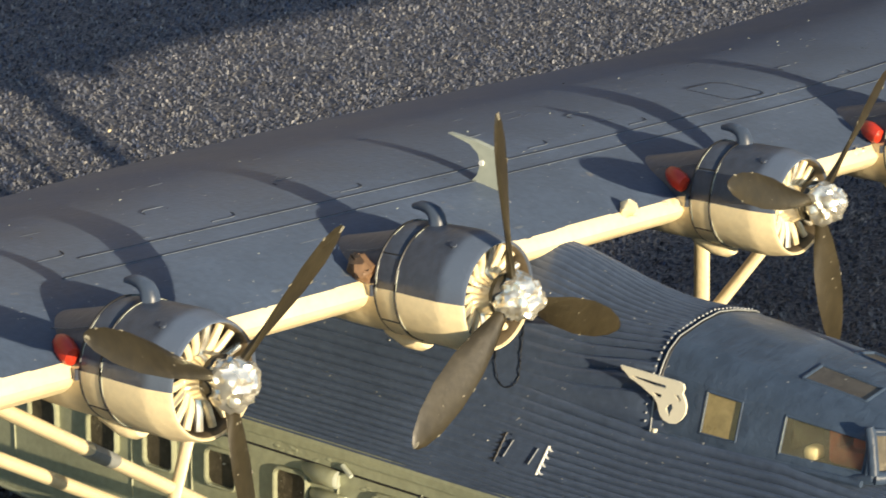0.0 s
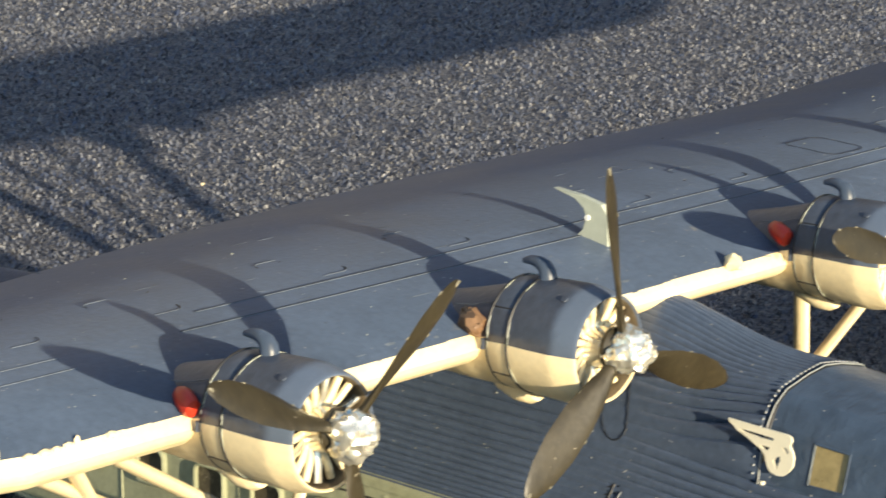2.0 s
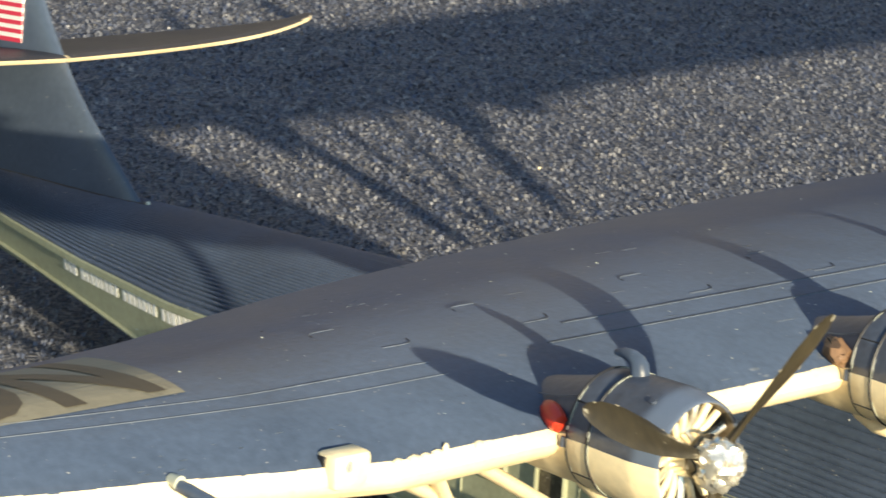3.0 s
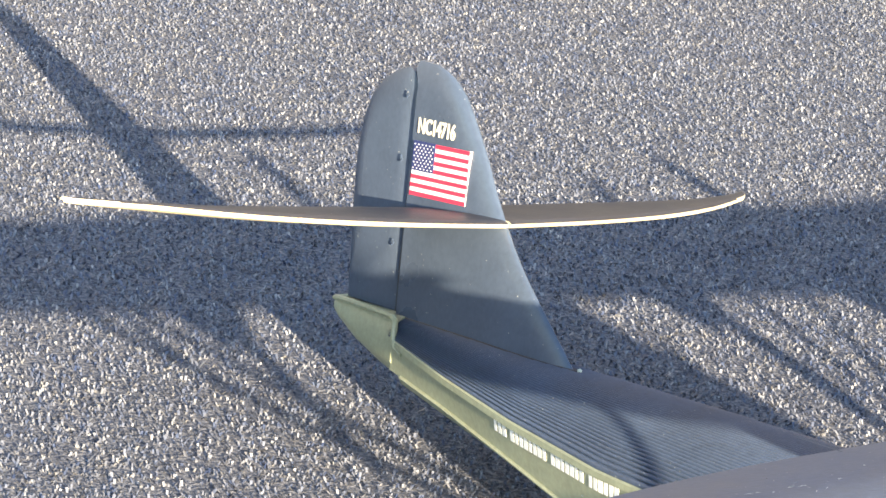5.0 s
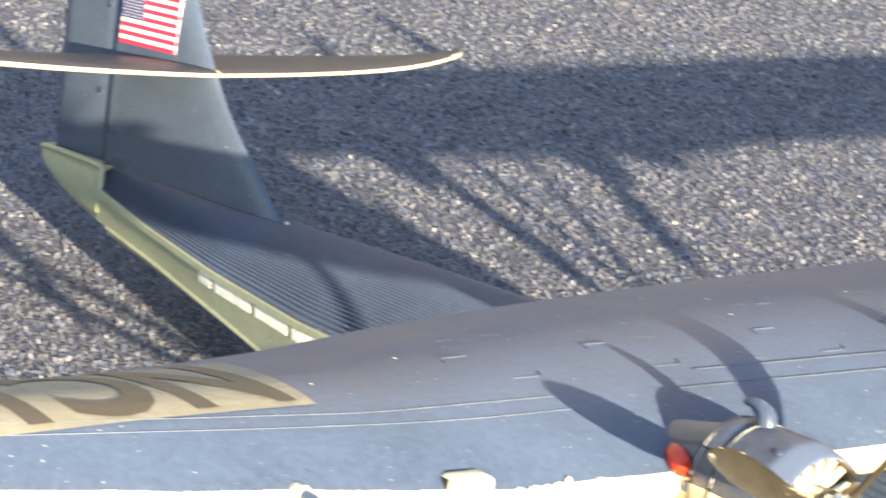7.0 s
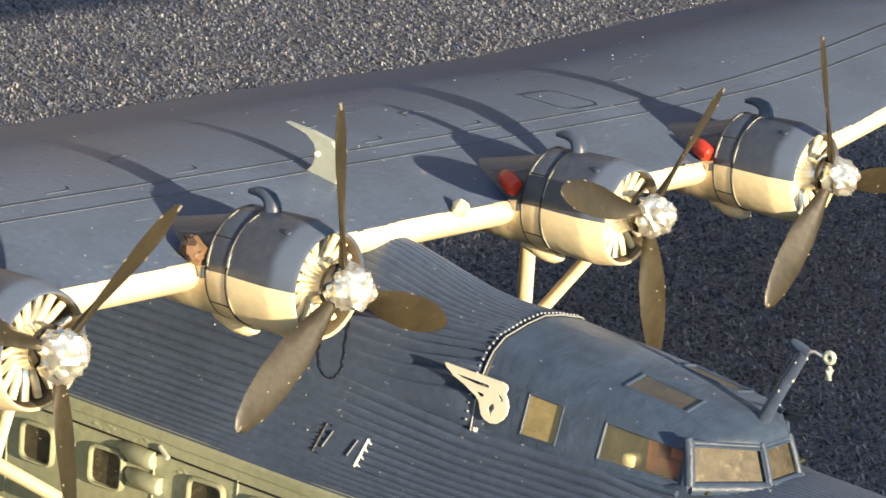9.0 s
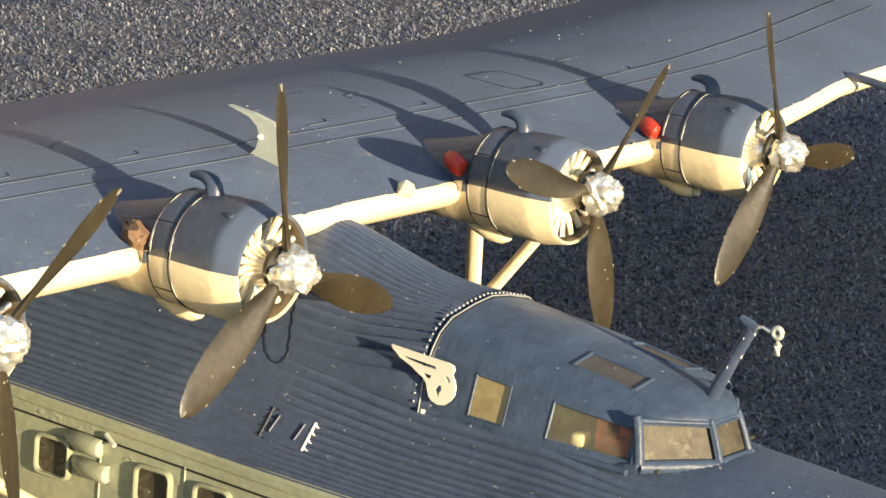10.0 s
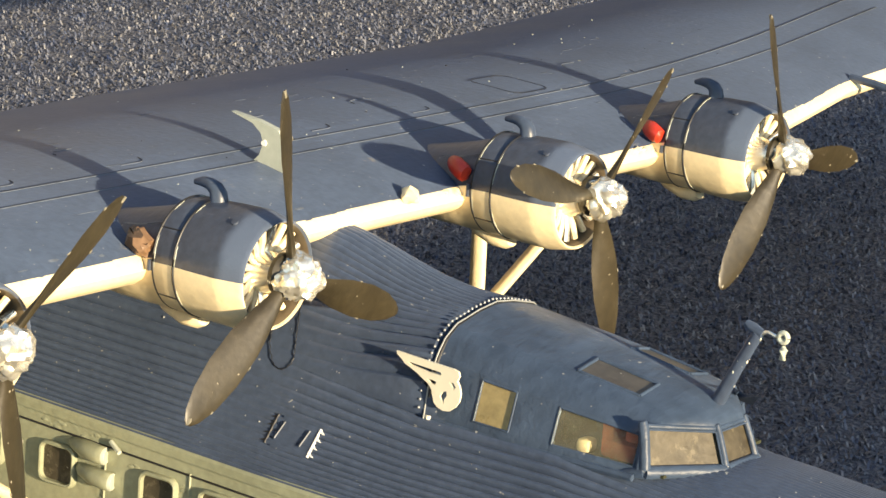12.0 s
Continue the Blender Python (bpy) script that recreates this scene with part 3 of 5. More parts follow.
# ---------------------------------------------------------------- nacelles and propellers
def build_nacelle(y0, z0, phase, exhaust, prop_dy=0.0, prop_dz=0.02, reach=1.74, stub_dz=0.0, pitch=(0, 0, 0), bend=(0, 0, 0)):
    """Cowling and engine on the axis (y0, z0), with its propeller."""
    DROP = -0.01
    prof = [(-0.22, 0.468), (-0.135, 0.474), (-0.112, 0.486), (-0.116, 0.497), (-0.132, 0.506), (-0.155, 0.513), (-0.34, 0.549), (-0.375, 0.555), (-0.42, 0.557), (-0.70, 0.550), (-0.875, 0.540)]
    rings = [ring_x(-0.46, 0, DROP, 0.45)] + [ring_x(x, 0, DROP, r) for x, r in prof]
    bm = loft(rings, caps=(False, False))

    def edge(c):
        """The hand-painted line between blue-grey and cream wavers a little."""
        return -0.03 + 0.012 * noise.noise(Vector((c.x * 5, y0, 0)))

    # the cowling's inner face takes a darker brown than its outside
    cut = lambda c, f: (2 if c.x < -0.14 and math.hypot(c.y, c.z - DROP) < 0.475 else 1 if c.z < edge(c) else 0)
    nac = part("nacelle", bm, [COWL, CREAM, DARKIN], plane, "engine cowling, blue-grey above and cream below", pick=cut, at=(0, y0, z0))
    # section behind the cowl: x, half width, height over and under the axis
    rear = [(-0.87, 0.520, 0.52, 0.53), (-0.89, 0.537, 0.53, 0.545), (-1.12, 0.530, 0.515, 0.545), (-1.14, 0.515, 0.47, 0.535), (-1.4, 0.508, 0.38, 0.545), (-1.65, 0.475, 0.315, 0.545), (-1.9, 0.42, 0.255, 0.54), (-2.3, 0.33, 0.17, 0.50), (-2.8, 0.30, 0.14, 0.42), (-3.3, 0.12, 0.0, 0.30)]
    bm = loft([ring_x(x, 0, (up - dn) / 2, r, squash=(up + dn) / 2 / r) for x, r, up, dn in rear], caps=(False, True))
    part("nacelle_body", bm, [COWL, CREAM], nac, pick=lambda c, f: 1 if c.z < edge(c) + 0.02 * max(0.0, -1.14 - c.x) else 0)
    for x, r in ((-0.882, 0.541), (-1.130, 0.527)):
        pts = [Vector((x, r * math.sin(a), DROP + r * math.cos(a))) for a in lin(0, 2 * math.pi, 49)]
        part("cowl_seam", tube(pts, 0.012, 6, caps=False), BLACK, nac, "thin dark cowl flap seam")
        # paint worn off along the seam's front edge, in runs
        rub = random.Random(int(y0 * 7 + x * 30) + 200)
        a = 0.1
        runs = []
        while a < 6.1:
            da = rub.uniform(0.15, 0.75)
            runs.append(tube([Vector((x + 0.016 + rub.uniform(0, 0.004), (r + 0.003) * math.sin(q), DROP + (r + 0.003) * math.cos(q))) for q in lin(a, a + da, 7)], [0.001, 0.004, 0.003, 0.006, 0.003, 0.004, 0.001], 5))
            a += da + rub.uniform(0.2, 0.8)
        part("worn_edge", merge(*runs), PALE, nac, "pale runs of worn paint along the seam")
    for ang in (-0.95, -2.2, 1.1):
        c, q = math.cos(ang), math.sin(ang)
        part("flap_joint", tube([(-1.115, 0.532 * q, DROP + 0.532 * c), (-0.895, 0.541 * q, DROP + 0.541 * c)], 0.007, 5), BLACK, nac)
    # access seam along the upper side behind the cowl, and a filler cap near the front
    part("side_seam", tube([(-1.16, -0.38, 0.325), (-1.4, -0.38, 0.257), (-1.65, -0.35, 0.215)], 0.006, 5), SEAM, nac)
    part("filler_cap", tube([(-0.40, -0.30, 0.452), (-0.40, -0.312, 0.472)], 0.032, 12), COWL, nac, "small round filler cap")
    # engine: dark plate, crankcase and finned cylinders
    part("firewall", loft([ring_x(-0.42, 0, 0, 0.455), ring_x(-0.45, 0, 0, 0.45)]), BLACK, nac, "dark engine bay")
    case = loft([ring_x(x, 0, 0, r, 18) for x, r in ((-0.42, 0.20), (-0.2, 0.19), (-0.05, 0.12), (0.06, 0.11))])
    part("crankcase", case, SILVER, nac)
    for k in range(18):
        a = 2 * math.pi * k / 18 + 0.1
        rod = tube([(-0.30, 0.17 * math.sin(a), 0.17 * math.cos(a)), (-0.26, 0.30 * math.sin(a), 0.30 * math.cos(a)), (-0.24, 0.455 * math.sin(a), 0.455 * math.cos(a))], [0.028, 0.037, 0.037], 8)
        part("cylinder", rod, SILVER if k % 3 == 0 else CREAM, nac)
    # carburettor scoop on top, bent back
    sc = tube([(-0.84, 0, 0.46), (-0.845, 0, 0.54), (-0.855, 0, 0.59), (-0.885, 0, 0.635), (-0.95, 0, 0.665), (-1.04, 0, 0.672), (-1.13, 0, 0.655)], [0.088, 0.086, 0.082, 0.074, 0.060, 0.047, 0.026], 14)
    part("air_scoop", sc, BLUE, nac, "small bent blue-grey air scoop")
    # oil cooler lip underneath
    lip = tube([(-1.55, 0, -0.46), (-1.35, 0, -0.535), (-1.12, 0, -0.60), (-0.98, 0, -0.60), (-0.93, 0, -0.585), (-0.915, 0, -0.575)], [0.03, 0.10, 0.12, 0.115, 0.09, 0.03], 14, flat=0.75)
    part("oil_cooler", lip, CREAM, nac)
    # exhaust stub on the starboard side
    rng = random.Random(int(y0 * 10) + 50)
    ex = tube([(-1.46, -0.44, 0.185 + stub_dz), (-1.42, -0.46, 0.175 + stub_dz), (-1.34, -0.50, 0.15 + stub_dz), (-1.25, -0.535, 0.12 + stub_dz), (-1.19, -0.55, 0.10 + stub_dz), (-1.175, -0.55, 0.095 + stub_dz)], [0.035, 0.07, 0.09, 0.09, 0.075, 0.04], 14, flat=1.1)
    for v in ex.verts:
        v.co += Vector([rng.uniform(-1, 1) * (0.03 if exhaust is RUST else 0.005) for _ in range(3)])
    if exhaust is RUST:
        # crumbly surface
        lumps = [ex]
        for k in range(40):
            t, a = rng.random(), rng.uniform(0, 6.28)
            g = bmesh.new()
            bmesh.ops.create_icosphere(g, subdivisions=1, radius=rng.uniform(0.018, 0.036))
            bmesh.ops.translate(g, vec=(-1.46 + 0.28 * t, -0.45 - 0.10 * t + 0.085 * math.sin(math.pi * t) ** 0.5 * math.cos(a), 0.18 - 0.08 * t + 0.085 * math.sin(math.pi * t) ** 0.5 * math.sin(a)), verts=g.verts)
            lumps.append(g)
        ex = merge(*lumps)
    part("exhaust_stub", ex, exhaust, nac, "rough brown exhaust stub" if exhaust is RUST else "glossy red exhaust stub")
    part("exhaust_drip", tube([(-1.165, -0.525, 0.0 + stub_dz), (-1.165, -0.53, -0.10)], 0.022, 8), COWL, nac)

    prop = new("propeller")
    prop.parent = plane
    prop.location = Vector((0.06, y0 + prop_dy, z0 + prop_dz)) * K
    for i in range(3):
        a = phase + 2 * math.pi / 3 * i + bend[i]
        rings = []
        for r, w, th, tw in ((0.08, 0.055, 0.05, 50), (0.30, 0.075, 0.042, 45), (0.5, 0.12, 0.028, 38), (0.8, 0.17, 0.019, 30), (1.15, 0.185, 0.015, 24), (1.45, 0.155, 0.012, 20), (1.65, 0.095, 0.012, 18), (1.735, 0.04, 0.008, 17), (1.75, 0.008, 0.004, 17)):
            c, s = math.cos(radians(tw + pitch[i])), math.sin(radians(tw + pitch[i]))
            ring = []
            for k in range(10):
                q = 2 * math.pi * k / 10
                u, v = w * math.cos(q), th * math.sin(q)
                ring.append(Vector((-u * s + v * c, u * c + v * s, r * reach / 1.75)))
            rings.append(ring)
        bm = loft(rings)
        bmesh.ops.rotate(bm, cent=(0, 0, 0), matrix=Matrix.Rotation(-a, 3, "X"), verts=bm.verts)
        blade = part("blade", bm, OLIVE, prop, "olive-brown paddle-shaped propeller blade")
        # paint knocked off the tip and here and there along the edges
        chips = []
        for r, w, tw, side, size in ((1.725, 0.03, 17, 0, 0.030), (1.60, 0.110, 18, 1, 0.016), (1.50, 0.138, 19, -1, 0.014), (1.25, 0.176, 23, 1, 0.012), (0.95, 0.178, 27, -1, 0.011), (0.62, 0.14, 35, 1, 0.010)):
            if rng.random() < 0.3:
                continue
            c, s = math.cos(radians(tw + pitch[i])), math.sin(radians(tw + pitch[i]))
            g = bmesh.new()
            bmesh.ops.create_icosphere(g, subdivisions=1, radius=size)
            for v in g.verts:
                v.co = Vector((v.co.x * 0.8 - side * w * s, v.co.y * 0.8 + side * w * c, v.co.z * 1.3 + (r + rng.uniform(-0.03, 0.01)) * reach / 1.75))
            chips.append(g)
        if chips:
            bm = merge(*chips)
            bmesh.ops.rotate(bm, cent=(0, 0, 0), matrix=Matrix.Rotation(-a, 3, "X"), verts=bm.verts)
            part("worn_edge", bm, TAN, blade, "bare pale chips on the blade edge")
    # lumpy silver hub, dabbed with thick paint
    bm = bmesh.new()
    bmesh.ops.create_icosphere(bm, subdivisions=4, radius=0.19)
    for v in bm.verts:
        d = v.co.normalized()
        ang = math.atan2(d.y, d.z) + phase
        k = 1 + 0.10 * math.cos(3 * ang) * (1 - abs(d.x)) + 0.22 * noise.noise(d * 2.8 + Vector((y0, 0, 0))) + 0.13 * noise.noise(d * 6.0 + Vector((0, y0, 0)))
        v.co = Vector((d.x * 0.23 * k + 0.07, d.y * 0.210 * k, d.z * 0.210 * k))
    part("hub", bm, SILVER, prop, "lumpy bright silver propeller hub")
    part("hub_plate", tube([(-0.12, 0, 0), (-0.07, 0, 0), (-0.02, 0, 0)], [0.20, 0.21, 0.17], 20), OLIVE, prop)
    return nac


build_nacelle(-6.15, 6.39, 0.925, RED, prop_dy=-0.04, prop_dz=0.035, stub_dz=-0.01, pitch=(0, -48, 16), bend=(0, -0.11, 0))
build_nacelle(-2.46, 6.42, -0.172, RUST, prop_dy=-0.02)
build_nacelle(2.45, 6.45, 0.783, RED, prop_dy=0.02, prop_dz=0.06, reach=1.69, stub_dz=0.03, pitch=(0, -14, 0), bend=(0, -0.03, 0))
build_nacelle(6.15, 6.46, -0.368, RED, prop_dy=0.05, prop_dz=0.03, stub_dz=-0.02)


# ---------------------------------------------------------------- tail
TAIL = (0, 0, 0.09)      # the tail sits a little high


def build_tail():
    # fin: outline in the x-z plane with thickness that fades to the edges
    def blade_plate(name, outline, thick, mats, label, lead=None):
        bm = bmesh.new()
        n = len(outline)
        cx = sum(p[0] for p in outline) / n
        cz = sum(p[1] for p in outline) / n
        loops = []
        for f, y in ((1.0, 0.0), (0.985, -0.6), (0.90, -0.92), (0.55, -1.0)):
            loops.append([bm.verts.new((cx + (x - cx) * f, y * thick / 2, cz + (z - cz) * f)) for x, z in outline])
        for a, b in zip(loops, loops[1:]):
            for i in range(n):
                j = (i + 1) % n
                bm.faces.new((a[i], a[j], b[j], b[i]))
        bm.faces.new(loops[-1])
        other = bm.copy()
        for v in other.verts:
            v.co.y = -v.co.y
        out = merge(bm, other)
        bmesh.ops.remove_doubles(out, verts=out.verts, dist=1e-4)
        bmesh.ops.recalc_face_normals(out, faces=out.faces)
        return part(name, out, mats, plane, label, at=TAIL)

    rudder = [(-19.02, 4.36), (-19.03, 7.60), (-19.14, 7.80), (-19.28, 7.84), (-19.55, 7.76), (-19.85, 7.58), (-20.1, 7.32), (-20.26, 6.95), (-20.34, 6.4), (-20.32, 5.6), (-20.26, 4.9), (-20.22, 4.30)]
    front = [(4.30, -14.8), (4.50, -15.05), (4.95, -15.6), (5.62, -16.4), (6.38, -17.05), (6.9, -17.4), (7.28, -17.70), (7.60, -17.98), (7.80, -18.25), (7.90, -18.48), (7.95, -18.7)]
    rings = []
    for z in lin(4.30, 7.6, 30) + [7.68, 7.76, 7.82, 7.87, 7.91, 7.94, 7.95]:
        le = glide(z, front)
        te = -18.93 - 0.05 * (z - 4.3) / 3.3 - 0.12 * max(0.0, min(1.0, (z - 7.62) / 0.2))
        top = 0.13 * math.sqrt(max(0.02, 1 - max(0.0, (z - 7.3) / 0.66) ** 2))
        us = [0.0, 0.004, 0.015, 0.035, 0.07, 0.12, 0.2, 0.3, 0.45, 0.7, 1.0]
        side = [(le + (te - le) * u, top * math.sqrt(1 - (1 - min(1.0, u / 0.42)) ** 2)) for u in us]
        rings.append([Vector((x, -h, z)) for x, h in side] + [Vector((x, h, z)) for x, h in reversed(side[1:])])
    part("fin", loft(rings), SLATE, plane, "blue-grey tail fin", at=TAIL)
    part("fin_foot", box(-18.95, -15.0, -0.14, 0.14, 4.33, 4.375), BLACK, plane, "dark gap under the fin", at=TAIL)
    for side in (-1, 1):
        joint = [Vector((x, side * min(0.125, 0.02 + 0.11 * (-15.0 - x)), deck_z(x, 0.125) + 0.035)) for x in lin(-15.0, -18.9, 14)]
        part("fin_joint", tube(joint, 0.018, 6), BLACK, plane, "dark gap where the fin meets the deck")
    nib = bmesh.new()
    bmesh.ops.create_icosphere(nib, subdivisions=1, radius=0.035)
    bmesh.ops.translate(nib, vec=(-14.97, 0, deck_z(-14.97, 0) + 0.05), verts=nib.verts)
    part("paint_blob", nib, PALE, plane, "pale paint blob before the fin")
    r = blade_plate("rudder", rudder, 0.20, SLATE, "blue-grey rudder with a dark hinge line")
    part("hinge_line", box(-19.02, -18.93, -0.09, 0.09, 4.4, 7.6), BLACK, r)
    part("trim_tab_line", box(-20.12, -20.10, -0.085, 0.085, 4.5, 6.3), BLACK, r)
    for z in (7.45, 6.55, 5.35):
        part("hinge_lug", tube([(-19.20, -0.12, z - 0.04), (-19.14, -0.14, z), (-19.20, -0.12, z + 0.04)], 0.012, 6), BLUE, r)
    # stabilizer halves
    for s in (-1, 1):
        rings = []
        for y in [0.02] + lin(0.4, 5.0, 12) + [5.3, 5.5, 5.65, 5.75, 5.80]:
            q = y / 5.82
            le = -18.65 + (1.9) * (1 - q ** 2.6) ** 0.75
            te = -18.75 - 0.10 * (1 - q) + 0.02
            te = min(te, le - 0.02)
            ch = le - te
            th = 0.13 * (0.35 + 0.65 * min(1, ch / 1.6))
            ring = []
            m = 10
            for i in range(m + 1):
                u = (1 - math.cos(math.pi * i / m)) / 2
                ring.append(Vector((le - u * ch, s * y, 6.12 + 0.105 * (1 - 2 * u) * min(1, ch) + (0.036 * y if s < 0 else -0.003 * y) + th * math.sqrt(max(0, u)) * (1 - u) * 1.3)))
            for i in range(1, m):
                u = (1 - math.cos(math.pi * (m - i) / m)) / 2
                ring.append(Vector((le - u * ch, s * y, 6.12 + 0.105 * (1 - 2 * u) * min(1, ch) + (0.036 * y if s < 0 else -0.003 * y) - th * math.sqrt(max(0, u)) * (1 - u) * 1.3 - (0.03 if u < 0.3 else 0))))
            rings.append(ring)
        part("stabilizer", loft(rings), [TAILTOP, CREAM], plane, "tailplane toned brown-grey as in shade, with chipped cream edge", pick=lambda c, f: 1 if f.normal.z < (0.75 if f.normal.x > 0.3 else 0.05) else 0)


build_tail()

# markings on the fin: flag and registration, on the starboard face
fin_face = -0.135
flag = part("flag_field", box(-18.90, -17.62, fin_face - 0.004, fin_face + 0.05, 6.10, 6.86), WHITE, plane, "small striped flag decal on the fin", smooth=False, at=TAIL)
for i in range(7):
    h = 0.76 / 13
    part("red_stripe", box(-18.90, -17.62, fin_face - 0.009, fin_face + 0.05, 6.10 + 2 * i * h, 6.10 + (2 * i + 1) * h), DRED, flag, smooth=False)
part("canton", box(-18.90, -18.40, fin_face - 0.013, fin_face, 6.10 + 0.76 * 6 / 13, 6.865), DBLUE, flag, "navy corner with white dots", smooth=False)
for r in range(9):
    for c in range(6 if r % 2 == 0 else 5):
        x, z = -18.862 + 0.084 * c + (0.042 if r % 2 else 0), 6.483 + 0.042 * r
        part("star", box(x - 0.009, x + 0.009, fin_face - 0.017, fin_face, z - 0.009, z + 0.009), WHITE, flag, smooth=False)


def lean(ob, k):
    for v in ob.data.vertices:
        v.co.z += k * (v.co.x + 18.9 * K)


for ob in [flag] + list(flag.children):
    lean(ob, 0.075)
fin_letters = words("registration", "NC14716", 0.30, Matrix.Translation((-18.86, fin_face - 0.004, 6.98)) @ pose(0, 0, 0, 90, 0, 0), plane, IVORY, squeeze=0.72, label="ivory registration letters on the fin")
lean(fin_letters, 0.06)
fin_letters.location = Vector(TAIL) * K

from mathutils import geometry

# ---------------------------------------------------------------- cockpit
SHELL = mat("thick_brushed_blue_paint", (0.040, 0.060, 0.096), 0.44, vary=0.3, grain=110, bump=0.8, fine=420.0, spec=0.35, brush=0.35, matte=0.6, dirt=(0.085, 0.10, 0.125), dirt_at=0.66, specks=(0.26, 0.26, 0.25))
WINDOW = mat("dirty_clear_plastic", (0.068, 0.058, 0.040), 0.42, vary=0.45, grain=180, bump=0.25, dirt=(0.125, 0.107, 0.072), dirt_at=0.55, spec=0.3, specks=(0.5, 0.48, 0.4))
WINDOW.node_tree.nodes["Principled BSDF"].inputs["Transmission Weight"].default_value = 0.1
WINDOW.node_tree.nodes["Principled BSDF"].inputs["IOR"].default_value = 1.3

# roof panes: the grey of reflected sky is mixed into the base colour
SCUFFED = mat("sky_grey_scuffed_plastic", (0.074, 0.068, 0.058), 0.34, vary=0.3, grain=200, bump=0.3, dirt=(0.10, 0.092, 0.078), dirt_at=0.58, specks=(0.5, 0.48, 0.4))
# brighter copy of the pane plastic, with low sunlight put into its gold colour
GOLD = mat("plastic_painted_sunlit", (0.26, 0.205, 0.095), 0.3, vary=0.35, grain=180, bump=0.2, specks=(0.5, 0.48, 0.4))
CLEAR = mat("scuffed_clear_plastic", (0.62, 0.60, 0.46), 0.12, vary=0.2, grain=200, bump=0.2, specks=(0.6, 0.58, 0.5))
CLEAR.node_tree.nodes["Principled BSDF"].inputs["Transmission Weight"].default_value = 0.93
CLEAR.node_tree.nodes["Principled BSDF"].inputs["IOR"].default_value = 1.15
SEAT_RED = mat("orange_red_paint", (0.62, 0.10, 0.05), 0.5, vary=0.2, grain=200)
MOSS = mat("dark_olive_interior", (0.030, 0.032, 0.014), 0.6, vary=0.4, grain=160)

SHAPE = [(1.0, 0.0), (0.988, 0.11), (0.89, 0.54), (0.865, 0.61), (0.77, 0.765), (0.65, 0.86), (0.585, 0.89), (0.27, 0.968), (0.0, 1.0)]


def cabin_ring(x):
    zc, w = table(x, [(0.60, 5.915, 1.02), (1.5, 5.815, 1.04), (2.3, 5.71, 1.02), (2.88, 5.61, 0.96)])
    half = [Vector((x, w * a, 4.98 + (zc - 4.98) * b)) for a, b in SHAPE]
    return [Vector((p.x, -p.y, p.z)) for p in half] + list(reversed(half[:-1]))


def cabin_mesh_ring(x):
    """The same ring with two points more between each pair, rounded."""
    r = cabin_ring(x)
    out = []
    for k in range(len(r) - 1):
        p0, p1, p2, p3 = r[max(0, k - 1)], r[k], r[k + 1], r[min(len(r) - 1, k + 2)]
        for i in range(3):
            u = i / 3
            out.append(0.5 * (2 * p1 + (p2 - p0) * u + (2 * p0 - 5 * p1 + 4 * p2 - p3) * u * u + (3 * p1 - p0 - 3 * p2 + p3) * u ** 3))
    return out + [r[-1]]


def screen_top(y):
    """Upper edge of the windscreen: a flat middle pane between two raked ones."""
    q = max(0.0, abs(y) - 0.25) / 0.65
    return Vector((3.262 - (0.385 if y < 0 else 0.50) * q, y * (1 if y < 0 else 0.90), 5.355 + 0.06 * q))


